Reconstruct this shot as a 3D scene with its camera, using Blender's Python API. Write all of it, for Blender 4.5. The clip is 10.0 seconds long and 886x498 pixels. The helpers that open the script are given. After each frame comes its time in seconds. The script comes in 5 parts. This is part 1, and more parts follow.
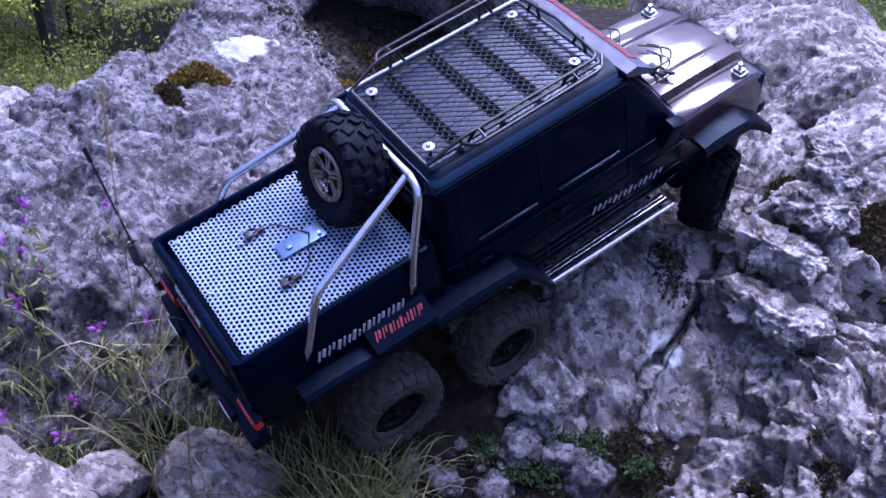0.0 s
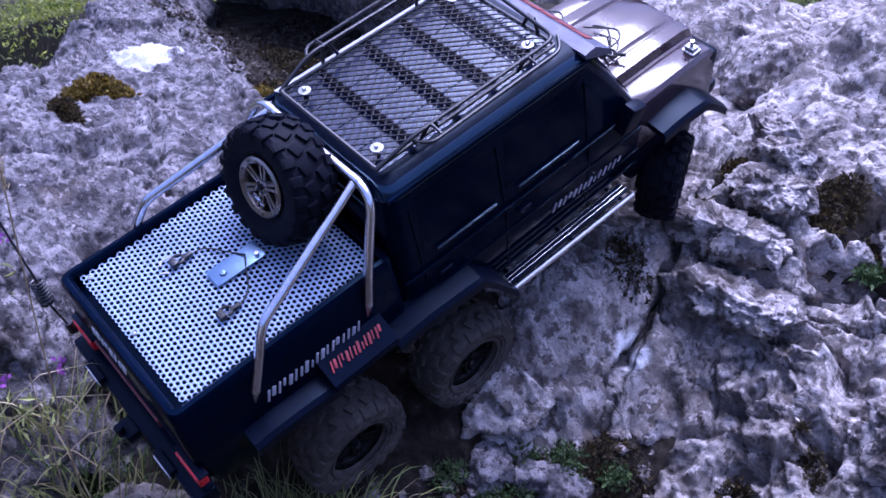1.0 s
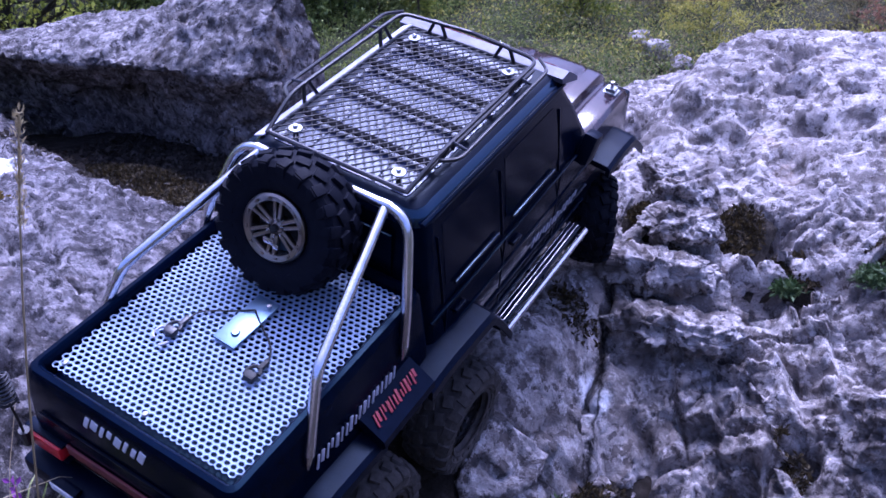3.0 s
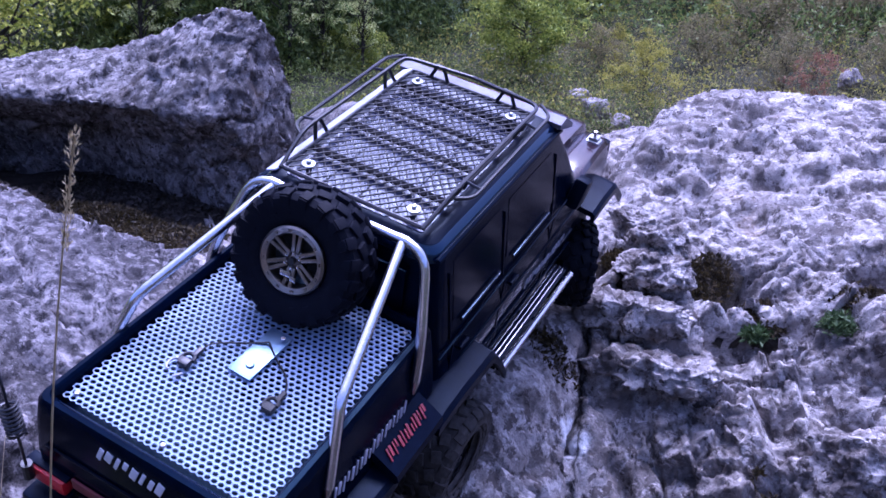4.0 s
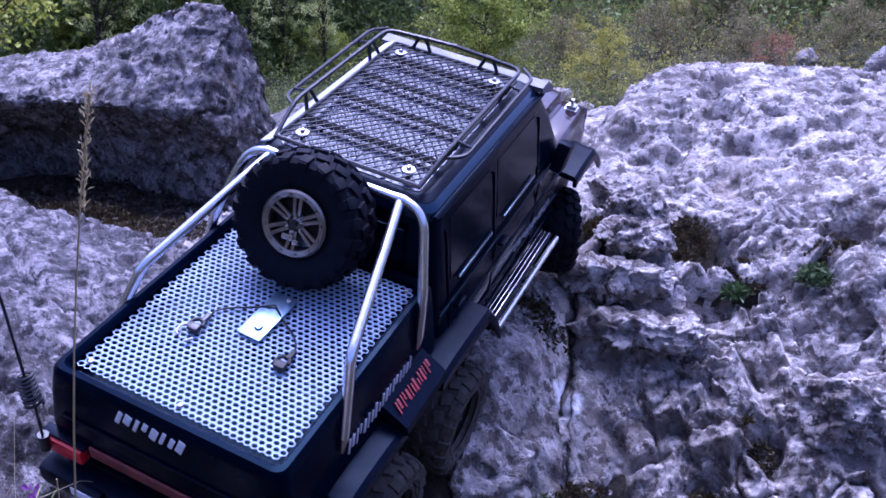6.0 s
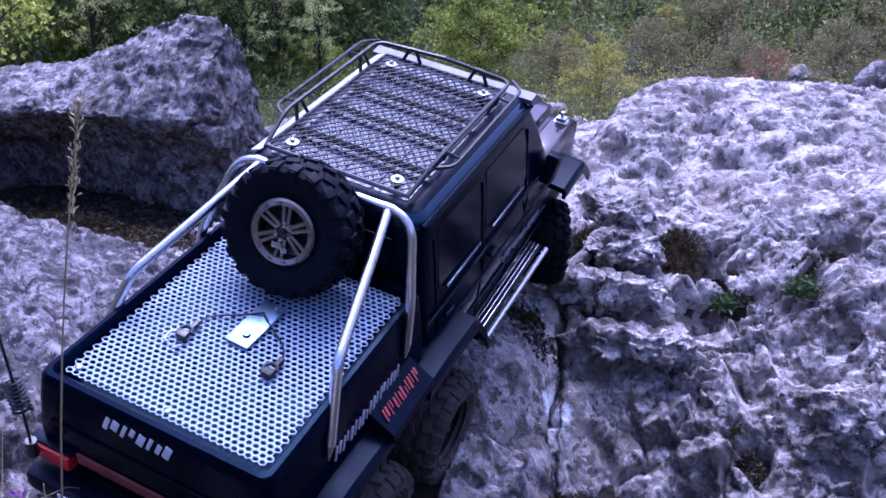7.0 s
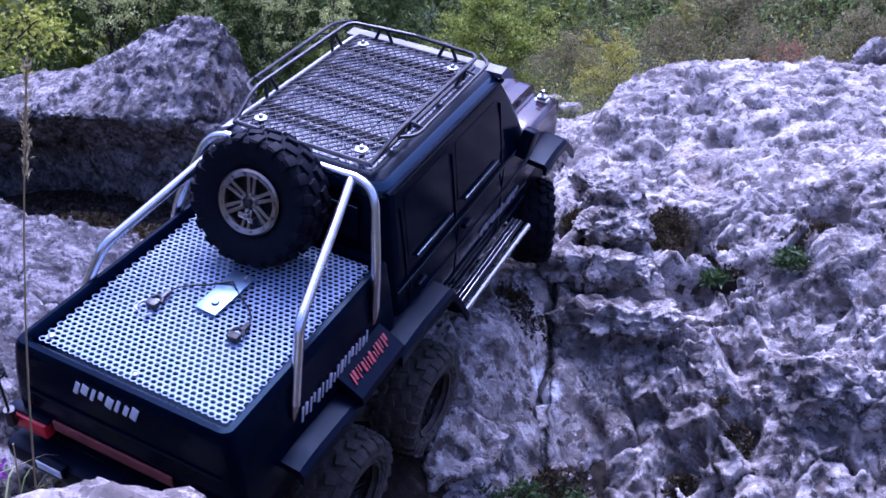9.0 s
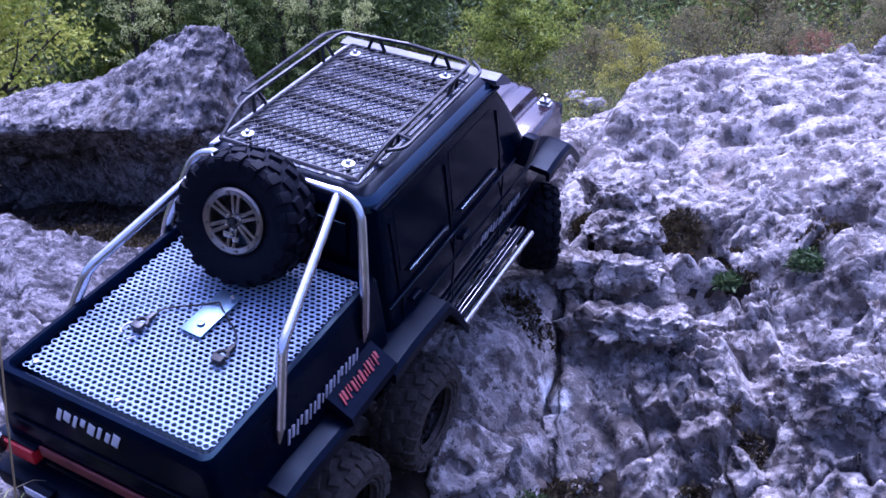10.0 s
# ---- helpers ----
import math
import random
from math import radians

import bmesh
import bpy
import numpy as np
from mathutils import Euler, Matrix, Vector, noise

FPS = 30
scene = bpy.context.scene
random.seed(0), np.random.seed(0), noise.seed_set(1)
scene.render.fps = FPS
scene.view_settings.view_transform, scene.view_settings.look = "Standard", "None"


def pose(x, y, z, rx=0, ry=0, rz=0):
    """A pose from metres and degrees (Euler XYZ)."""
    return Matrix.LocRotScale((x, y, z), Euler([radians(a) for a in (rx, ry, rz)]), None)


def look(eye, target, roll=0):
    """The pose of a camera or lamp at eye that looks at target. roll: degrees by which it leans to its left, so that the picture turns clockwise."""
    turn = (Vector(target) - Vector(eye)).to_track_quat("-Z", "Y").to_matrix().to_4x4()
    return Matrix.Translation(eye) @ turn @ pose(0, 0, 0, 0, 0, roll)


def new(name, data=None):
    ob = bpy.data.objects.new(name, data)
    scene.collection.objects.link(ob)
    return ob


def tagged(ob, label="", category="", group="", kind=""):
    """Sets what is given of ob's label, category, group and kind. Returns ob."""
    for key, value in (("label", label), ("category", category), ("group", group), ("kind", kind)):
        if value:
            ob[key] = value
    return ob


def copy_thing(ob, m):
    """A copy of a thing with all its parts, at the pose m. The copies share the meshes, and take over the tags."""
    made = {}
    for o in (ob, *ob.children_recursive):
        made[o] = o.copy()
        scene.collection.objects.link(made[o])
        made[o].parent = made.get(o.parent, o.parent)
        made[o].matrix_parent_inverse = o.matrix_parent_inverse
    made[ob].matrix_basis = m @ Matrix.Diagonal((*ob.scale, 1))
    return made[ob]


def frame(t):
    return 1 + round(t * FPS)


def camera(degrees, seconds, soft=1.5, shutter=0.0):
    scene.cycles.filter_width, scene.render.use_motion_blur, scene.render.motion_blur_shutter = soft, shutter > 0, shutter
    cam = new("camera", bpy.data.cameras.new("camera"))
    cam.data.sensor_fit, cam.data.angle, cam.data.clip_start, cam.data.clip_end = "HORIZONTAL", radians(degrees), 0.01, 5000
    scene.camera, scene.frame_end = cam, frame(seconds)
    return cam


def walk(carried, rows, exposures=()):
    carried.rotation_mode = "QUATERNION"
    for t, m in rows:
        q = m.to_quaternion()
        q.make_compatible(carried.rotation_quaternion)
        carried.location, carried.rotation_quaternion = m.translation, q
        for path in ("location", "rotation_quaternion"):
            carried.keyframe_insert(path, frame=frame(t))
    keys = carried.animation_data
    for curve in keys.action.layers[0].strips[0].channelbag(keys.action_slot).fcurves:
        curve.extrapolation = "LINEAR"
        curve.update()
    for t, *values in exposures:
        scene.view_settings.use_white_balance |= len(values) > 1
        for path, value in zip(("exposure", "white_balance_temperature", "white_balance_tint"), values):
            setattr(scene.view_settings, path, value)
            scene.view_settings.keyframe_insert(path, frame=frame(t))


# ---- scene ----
cam = camera(53.20, 10.0, soft=1.6)
PATH = [
    (0.0, pose(0.7133, -0.1804, 0.4734, 59.097, -0.287, 58.027)),
    (0.5, pose(0.6807, -0.1801, 0.4589, 57.607, 0.436, 54.815)),
    (1.0, pose(0.6228, -0.1681, 0.4310, 59.426, 0.446, 50.960)),
    (1.5, pose(0.5823, -0.1828, 0.4121, 61.517, 1.296, 47.644)),
    (2.0, pose(0.5719, -0.1856, 0.3847, 63.129, 2.299, 45.700)),
    (2.5, pose(0.5107, -0.2571, 0.3406, 66.109, 1.919, 38.903)),
    (4.0, pose(0.4124, -0.3642, 0.3148, 72.267, -2.211, 29.650)),
    (4.5, pose(0.4058, -0.3935, 0.3117, 72.958, -1.460, 29.210)),
    (5.0, pose(0.4043, -0.4015, 0.3028, 72.333, -0.909, 27.965)),
    (5.5, pose(0.4056, -0.4006, 0.2900, 72.000, 0.000, 27.121)),
    (7.0, pose(0.4160, -0.4046, 0.2862, 73.263, -0.336, 26.618)),
    (7.5, pose(0.4238, -0.4400, 0.2615, 73.092, -0.136, 26.551)),
    (8.0, pose(0.4389, -0.4311, 0.2605, 73.230, 0.959, 26.396)),
    (8.5, pose(0.4658, -0.4063, 0.2559, 73.791, 1.449, 27.662)),
    (9.0, pose(0.4707, -0.4018, 0.2564, 73.806, 1.764, 27.792)),
    (9.5, pose(0.5027, -0.3598, 0.2510, 73.970, 3.520, 29.539)),
    (10.0, pose(0.4901, -0.3683, 0.2640, 73.694, 3.400, 29.354)),
]
walk(cam, PATH, exposures=[(0.0, 1.02, 4740, 37), (2.0, 1.02, 4640, 39), (4.0, 1.05, 4620, 42), (8.5, 1.11, 4590, 42), (9.5, 1.17, 4570, 42)])

# ---- light: open shade under a bright, hazy evening sky ----
world = bpy.data.worlds.new("sky")
scene.world = world
world.use_nodes = True
wn, wl = world.node_tree.nodes, world.node_tree.links
sky = wn.new("ShaderNodeTexSky")
sky.sky_type, sky.sun_disc = "NISHITA", False
SUN_EL, SUN_AZ = radians(72), radians(22)  # the azimuth counts from y towards -x
sky.sun_elevation, sky.sun_rotation = SUN_EL, -SUN_AZ
sky.air_density, sky.dust_density, sky.ozone_density = 0.8, 6.0, 0.5
wl.new(sky.outputs[0], wn["Background"].inputs[0])
wn["Background"].inputs[1].default_value = 0.15
sun = new("sun", bpy.data.lights.new("sun", "SUN"))
sun.data.energy, sun.data.angle, sun.data.color = 2.35, radians(36), (1.0, 0.96, 0.92)
sun.matrix_basis = look((0, 0, 0), (math.sin(SUN_AZ) * math.cos(SUN_EL), -math.cos(SUN_AZ) * math.cos(SUN_EL), -math.sin(SUN_EL)))


# ---- materials ----
def material(name, rough=0.5, metal=0.0, color=(0.5, 0.5, 0.5), spec=0.5, coat=0.0):
    m = bpy.data.materials.new(name)
    m.use_nodes = True
    b = m.node_tree.nodes["Principled BSDF"]
    b.inputs["Base Color"].default_value = (*color, 1)
    b.inputs["Roughness"].default_value = rough
    b.inputs["Metallic"].default_value = metal
    b.inputs["Specular IOR Level"].default_value = spec
    b.inputs["Coat Weight"].default_value = coat
    return m, m.node_tree.nodes, m.node_tree.links, b


def noise_tex(n, l, scale, detail=4.0, rough=0.6, vector=None, distortion=0.0):
    t = n.new("ShaderNodeTexNoise")
    t.inputs["Scale"].default_value = scale
    t.inputs["Detail"].default_value = detail
    t.inputs["Roughness"].default_value = rough
    t.inputs["Distortion"].default_value = distortion
    if vector is not None:
        l.new(vector, t.inputs["Vector"])
    return t.outputs["Fac"]


def ramp(n, l, value, stops):
    r = n.new("ShaderNodeValToRGB")
    e = r.color_ramp.elements
    while len(e) < len(stops):
        e.new(0.5)
    for k, (p, c) in zip(e, stops):
        k.position = p
        k.color = (*c, 1) if len(c) == 3 else c
    l.new(value, r.inputs[0])
    return r.outputs[0]


def mix(n, l, fac, a, b, how="MIX"):
    m = n.new("ShaderNodeMix")
    m.data_type, m.blend_type = "RGBA", how
    for k, v in ((0, fac), (6, a), (7, b)):
        if isinstance(v, (int, float)):
            m.inputs[k].default_value = v
        elif isinstance(v, tuple):
            m.inputs[k].default_value = (*v, 1)
        else:
            l.new(v, m.inputs[k])
    return m.outputs[2]


def bump(n, l, b, height, strength, distance):
    k = n.new("ShaderNodeBump")
    k.inputs["Strength"].default_value = strength
    k.inputs["Distance"].default_value = distance
    l.new(height, k.inputs["Height"])
    l.new(k.outputs[0], b.inputs["Normal"])


def place_of(n):
    return n.new("ShaderNodeTexCoord").outputs["Object"]


def limestone(name, dark, mid, light, tan=0.12, seed=0.0, crusts=(), crack=None, grain=1.0, bite=1.0, fine=0):
    """Weathered limestone: blotches a hand wide, sharp pale and dark patches, speckle, lichen, a little ochre and pale crusts."""
    m, n, l, b = material(name, 0.85, spec=0.3)
    g = n.new("ShaderNodeMapping")
    g.inputs["Location"].default_value = (seed, seed * 0.7, -seed)
    g.inputs["Scale"].default_value = (grain, grain, grain)
    l.new(place_of(n), g.inputs[0])
    v = g.outputs[0]
    big = noise_tex(n, l, 9, 6, 0.66, v, 0.2)
    blotch = noise_tex(n, l, 20, 6 + fine, 0.66 + 0.015 * fine, v, 0.3)
    flakes = noise_tex(n, l, 56, 5 + fine, 0.66 + 0.02 * fine, v, 0.25)
    pits = noise_tex(n, l, 66, 4 + fine, 0.62 + 0.025 * fine, v, 0.1)
    speck = noise_tex(n, l, 260, 4, 0.7, v)
    soft_mid = tuple(0.55 * a + 0.45 * c for a, c in zip(mid, light))
    col = ramp(n, l, big, [(0.36, mid), (0.50, soft_mid), (0.64, light)])
    col = mix(n, l, ramp(n, l, blotch, [(0.42, (0.78 * bite,) * 3), (0.48, (0.32 * bite,) * 3), (0.56, (0, 0, 0))]), col, tuple(0.45 * a + 0.55 * c for a, c in zip(mid, dark)))
    col = mix(n, l, ramp(n, l, flakes, [(0.54, (0, 0, 0)), (0.575, (0.68 * bite,) * 3)]), col, light)
    col = mix(n, l, ramp(n, l, pits, [(0.415, (0.8 * bite,) * 3), (0.455, (0, 0, 0))]), col, dark)
    col = mix(n, l, ramp(n, l, speck, [(0.37, (0.5 * bite,) * 3), (0.47, (0, 0, 0))]), col, dark)
    patch = ramp(n, l, noise_tex(n, l, 27, 5, 0.62, v, 0.4), [(0.39, (0.70 * bite,) * 3), (0.475, (0, 0, 0))])
    col = mix(n, l, patch, col, tuple(0.25 * a + 0.75 * c for a, c in zip(mid, dark)))
    lichen = ramp(n, l, noise_tex(n, l, 46, 6, 0.75, v, 1.0), [(0.57, (0, 0, 0)), (0.68, (0.45, 0.45, 0.45))])
    col = mix(n, l, lichen, col, (0.035, 0.034, 0.04))
    ochre = ramp(n, l, noise_tex(n, l, 6.5, 5, 0.6, v, 0.8), [(0.60, (0, 0, 0)), (0.74, (tan, tan, tan))])
    col = mix(n, l, ochre, col, (0.34, 0.22, 0.11))
    for x, y, z, r in crusts:
        d = n.new("ShaderNodeVectorMath")
        d.operation = "DISTANCE"
        d.inputs[1].default_value = (x, y, z)
        l.new(place_of(n), d.inputs[0])
        w = n.new("ShaderNodeMath")
        w.operation = "MULTIPLY_ADD"
        l.new(noise_tex(n, l, 1.6 / r, 4, 0.6, v), w.inputs[0])
        w.inputs[1].default_value = -1.6 * r
        l.new(d.outputs["Value"], w.inputs[2])
        col = mix(n, l, ramp(n, l, w.outputs[0], [(0.0, (0.9, 0.9, 0.9)), (r * 0.35, (0, 0, 0))]), col, (0.74, 0.74, 0.76))
    # thin fissures at two sizes
    wob = n.new("ShaderNodeVectorMath")
    wob.operation = "MULTIPLY_ADD"
    l.new(n.new("ShaderNodeTexNoise").outputs["Color"], wob.inputs[0])
    wob.inputs[0].links[0].from_node.inputs["Scale"].default_value = 30
    l.new(v, wob.inputs[0].links[0].from_node.inputs["Vector"])
    wob.inputs[1].default_value = (0.05, 0.05, 0.05)
    l.new(v, wob.inputs[2])
    lines = None
    for scale, wide in ((11, 0.022), (33, 0.035)):
        t = n.new("ShaderNodeTexVoronoi")
        t.feature = "DISTANCE_TO_EDGE"
        t.inputs["Scale"].default_value = scale
        l.new(wob.outputs[0], t.inputs["Vector"])
        k = ramp(n, l, t.outputs["Distance"], [(0.0, (1, 1, 1)), (wide, (0, 0, 0))])
        k = mix(n, l, 1.0, k, ramp(n, l, noise_tex(n, l, scale * 0.8, 3, 0.5, v), [(0.54, (0, 0, 0)), (0.68, (0.4, 0.4, 0.4))]), "MULTIPLY")
        lines = k if lines is None else mix(n, l, 1.0, lines, k, "LIGHTEN")
    col = mix(n, l, lines, col, (0.03, 0.028, 0.03))
    if crack:
        # the long crack's shade, put into the colour as a dark line
        x0, y0, lean, y1, y2 = crack
        xyz = n.new("ShaderNodeSeparateXYZ")
        l.new(place_of(n), xyz.inputs[0])
        def sums(how, a, b, c=0.0):
            k = n.new("ShaderNodeMath")
            k.operation = how
            for i, w in enumerate((a, b, c)):
                if isinstance(w, (int, float)):
                    k.inputs[i].default_value = w
                else:
                    l.new(w, k.inputs[i])
            return k.outputs[0]
        line = sums("MULTIPLY_ADD", xyz.outputs[1], lean, sums("SUBTRACT", xyz.outputs[0], x0 + lean * y0))
        line = sums("ABSOLUTE", sums("MULTIPLY_ADD", noise_tex(n, l, 30, 6, 0.65, v), 0.045, sums("SUBTRACT", line, 0.0225)), 0)
        crack_shade = ramp(n, l, line, [(0.0028, (1, 1, 1)), (0.0045, (0, 0, 0))])
        for y, sign in ((y1, 1), (y2, -1)):
            crack_shade = mix(n, l, 1.0, crack_shade, ramp(n, l, sums("MULTIPLY_ADD", xyz.outputs[1], sign * 40.0, 0.5 - sign * 40.0 * y), [(0.3, (0, 0, 0)), (0.7, (1, 1, 1))]), "MULTIPLY")
        col = mix(n, l, crack_shade, col, (0.012, 0.010, 0.009))
        lines = mix(n, l, 1.0, lines, crack_shade, "LIGHTEN")
    l.new(col, b.inputs["Base Color"])
    h = mix(n, l, 0.25, mix(n, l, 0.50, noise_tex(n, l, 60, 6, 0.68, v, 0.2), noise_tex(n, l, 150, 5, 0.66, v)), noise_tex(n, l, 420, 3, 0.6, v))
    h = mix(n, l, lines, h, (0.25, 0.25, 0.25))
    h = mix(n, l, ramp(n, l, pits, [(0.42, (0.8, 0.8, 0.8)), (0.47, (0, 0, 0))]), h, (0.2, 0.2, 0.2))
    bump(n, l, b, h, 0.85, 0.008)
    return m


ROCK = limestone("limestone", (0.062, 0.051, 0.046), (0.222, 0.196, 0.182), (0.51, 0.472, 0.453), 0.42, crusts=((0.104, 0.535, -0.215, 0.026),), crack=(0.088, 0.60, 0.32, 0.40, 0.70), grain=0.85, bite=1.1, fine=2)
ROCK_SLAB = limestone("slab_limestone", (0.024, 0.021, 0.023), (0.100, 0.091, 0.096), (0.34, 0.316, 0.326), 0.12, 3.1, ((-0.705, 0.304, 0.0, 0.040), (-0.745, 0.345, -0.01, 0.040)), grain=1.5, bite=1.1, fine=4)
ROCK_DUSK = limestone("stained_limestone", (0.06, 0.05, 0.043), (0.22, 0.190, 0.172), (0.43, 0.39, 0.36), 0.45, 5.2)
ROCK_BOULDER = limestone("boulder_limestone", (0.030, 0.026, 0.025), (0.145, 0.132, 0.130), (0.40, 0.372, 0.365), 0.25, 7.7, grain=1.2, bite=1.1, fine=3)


def soil_material():
    m, n, l, b = material("soil", 0.95, spec=0.2)
    v = place_of(n)
    near = ramp(n, l, noise_tex(n, l, 40, 8, 0.7, v), [(0.34, (0.008, 0.007, 0.005)), (0.5, (0.026, 0.021, 0.016)), (0.62, (0.05, 0.042, 0.034)), (0.68, (0.20, 0.18, 0.17))])
    turf = ramp(n, l, noise_tex(n, l, 2.2, 8, 0.75, v), [(0.32, (0.012, 0.017, 0.007)), (0.5, (0.028, 0.030, 0.013)), (0.68, (0.06, 0.052, 0.028))])
    far = n.new("ShaderNodeVectorMath")
    far.operation = "LENGTH"
    l.new(v, far.inputs[0])
    r = n.new("ShaderNodeMapRange")
    r.inputs[1].default_value, r.inputs[2].default_value = 1.6, 3.2
    l.new(far.outputs["Value"], r.inputs[0])
    l.new(mix(n, l, r.outputs[0], near, turf), b.inputs["Base Color"])
    bump(n, l, b, noise_tex(n, l, 120, 8, 0.75, v), 0.9, 0.01)
    return m


def leaf_material(name, a, c, rough=0.55):
    m, n, l, b = material(name, rough, spec=0.3)
    w = n.new("ShaderNodeNewGeometry").outputs["Random Per Island"]
    l.new(ramp(n, l, w, [(0.0, a), (1.0, c)]), b.inputs["Base Color"])
    b.inputs["Subsurface Weight"].default_value = 0.0
    t = n.new("ShaderNodeBsdfTranslucent")
    l.new(ramp(n, l, w, [(0.0, a), (1.0, c)]), t.inputs[0])
    s = n.new("ShaderNodeMixShader")
    s.inputs[0].default_value = 0.35
    l.new(b.outputs[0], s.inputs[1])
    l.new(t.outputs[0], s.inputs[2])
    l.new(s.outputs[0], n["Material Output"].inputs[0])
    return m


def plain(name, color, rough, metal=0.0, spec=0.5, coat=0.0, wear=0.35, scale=60, relief=0.15, depth=0.0006, tint=(1.0, 1.0, 1.0)):
    """A made surface with smudges in colour and gloss and a faint relief."""
    m, n, l, b = material(name, rough, metal, color, spec, coat)
    b.inputs["Specular Tint"].default_value = (*tint, 1)
    v = place_of(n)
    f = noise_tex(n, l, scale, 6, 0.7, v, 0.3)
    lo, hi = tuple(c * (1 - wear) for c in color), tuple(min(1, c * (1 + wear)) for c in color)
    l.new(ramp(n, l, f, [(0.3, lo), (0.7, hi)]), b.inputs["Base Color"])
    g = n.new("ShaderNodeMapRange")
    g.inputs[3].default_value, g.inputs[4].default_value = max(0.02, rough * 0.75), min(1, rough * 1.3)
    l.new(noise_tex(n, l, scale * 0.4, 5, 0.7, v), g.inputs[0])
    l.new(g.outputs[0], b.inputs["Roughness"])
    bump(n, l, b, noise_tex(n, l, scale * 5, 4, 0.6, v), relief, depth)
    return m


SOIL = soil_material()
# specular tints put sky blue into the reflections of the black parts
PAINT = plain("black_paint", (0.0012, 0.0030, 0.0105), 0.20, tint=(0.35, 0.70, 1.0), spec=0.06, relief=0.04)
# bluer, glossier copy of the body paint, for sky sheen along edges
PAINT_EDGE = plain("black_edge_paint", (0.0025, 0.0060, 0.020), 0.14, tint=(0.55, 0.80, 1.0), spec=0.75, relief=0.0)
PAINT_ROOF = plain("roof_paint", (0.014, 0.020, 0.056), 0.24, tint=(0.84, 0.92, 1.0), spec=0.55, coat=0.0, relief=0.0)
MESH_BLACK = plain("black_mesh", (0.005, 0.006, 0.011), 0.42, spec=0.12, scale=120)
BAR_BLACK = plain("black_bar", (0.003, 0.003, 0.006), 0.65, spec=0.04, scale=120)
PAINT_HOOD = plain("hood_paint", (0.034, 0.021, 0.025), 0.15, spec=0.60, coat=0.1, relief=0.03)
TRIM = plain("black_plastic", (0.0022, 0.0036, 0.0110), 0.36, tint=(0.6, 0.78, 1.0), spec=0.10, scale=90, relief=0.25)
STEEL_BLACK = plain("black_rod", (0.010, 0.010, 0.014), 0.38, spec=0.5, scale=120)
VISOR = plain("grey_visor_plastic", (0.10, 0.10, 0.14), 0.45, spec=0.3)
GLASS = plain("smoked_pane", (0.0011, 0.0028, 0.0098), 0.12, spec=0.06, tint=(0.35, 0.70, 1.0), wear=0.1, relief=0.0)
CHROME = plain("chrome", (0.66, 0.65, 0.68), 0.24, 1.0, wear=0.12, scale=90, relief=0.06)
ALU = plain("perforated_aluminium", (0.29, 0.36, 0.50), 0.50, 0.0, spec=0.12, wear=0.08, scale=70, relief=0.1)
PLATE = plain("bare_steel_plate", (0.17, 0.25, 0.36), 0.30, 0.85, wear=0.1, scale=80)
RIM = plain("satin_rim", (0.27, 0.235, 0.20), 0.34, 1.0, wear=0.2, scale=120)
RIM_BLACK = plain("black_rim", (0.004, 0.004, 0.005), 0.5, spec=0.2, scale=120)
RUBBER = plain("rubber", (0.0034, 0.0042, 0.0090), 0.62, spec=0.10, scale=110, relief=0.5, depth=0.0008)
RUBBER_DUSTY = plain("dusty_rubber", (0.062, 0.055, 0.049), 0.85, spec=0.2, wear=0.6, scale=70, relief=0.5, depth=0.0008)
RED = plain("red_lens", (0.62, 0.02, 0.03), 0.28, spec=0.5, wear=0.15)
# pale colour that stands for sky reflected on the roof edge
EDGE_SHEEN = plain("painted_edge_sheen", (0.46, 0.46, 0.58), 0.45, 0.0, wear=0.1)
RED_DULL = plain("faded_red", (0.19, 0.040, 0.040), 0.45, wear=0.35)
RED_MARK = plain("red_mark", (0.26, 0.026, 0.034), 0.5, wear=0.15)
WHITE_MARK = plain("white_mark", (0.72, 0.72, 0.76), 0.5, wear=0.1)
GREY_MARK = plain("grey_mark", (0.36, 0.36, 0.42), 0.45, wear=0.2)
WIRE = plain("dark_cord", (0.008, 0.008, 0.008), 0.6)
WASHER = plain("zinc_washer", (0.27, 0.28, 0.29), 0.42, 0.6, wear=0.1)
BARK = plain("bark", (0.05, 0.04, 0.032), 0.9, wear=0.6, scale=18, relief=0.9, depth=0.02)
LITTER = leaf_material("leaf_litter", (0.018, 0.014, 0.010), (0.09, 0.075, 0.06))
STRAW = leaf_material("straw", (0.30, 0.24, 0.13), (0.52, 0.44, 0.26))
GRASS = leaf_material("grass", (0.11, 0.14, 0.040), (0.36, 0.38, 0.14))
HERB = leaf_material("herb_leaf", (0.035, 0.065, 0.022), (0.10, 0.15, 0.05))
PETAL = leaf_material("petal", (0.24, 0.06, 0.32), (0.40, 0.12, 0.46))
MOSS = leaf_material("moss", (0.05, 0.035, 0.008), (0.24, 0.17, 0.025))
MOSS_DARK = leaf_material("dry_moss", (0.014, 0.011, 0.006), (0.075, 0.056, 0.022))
LEAF_BRIGHT = leaf_material("maple_leaf", (0.17, 0.23, 0.02), (0.60, 0.60, 0.10))
LEAF_GREEN = leaf_material("bush_leaf", (0.08, 0.13, 0.015), (0.46, 0.50, 0.08))
LEAF_GREY = leaf_material("willow_leaf", (0.17, 0.23, 0.12), (0.48, 0.55, 0.34))
LEAF_YELLOW = leaf_material("yellow_leaf", (0.25, 0.25, 0.04), (0.56, 0.51, 0.10))
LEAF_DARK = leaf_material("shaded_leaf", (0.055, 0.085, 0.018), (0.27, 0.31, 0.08))
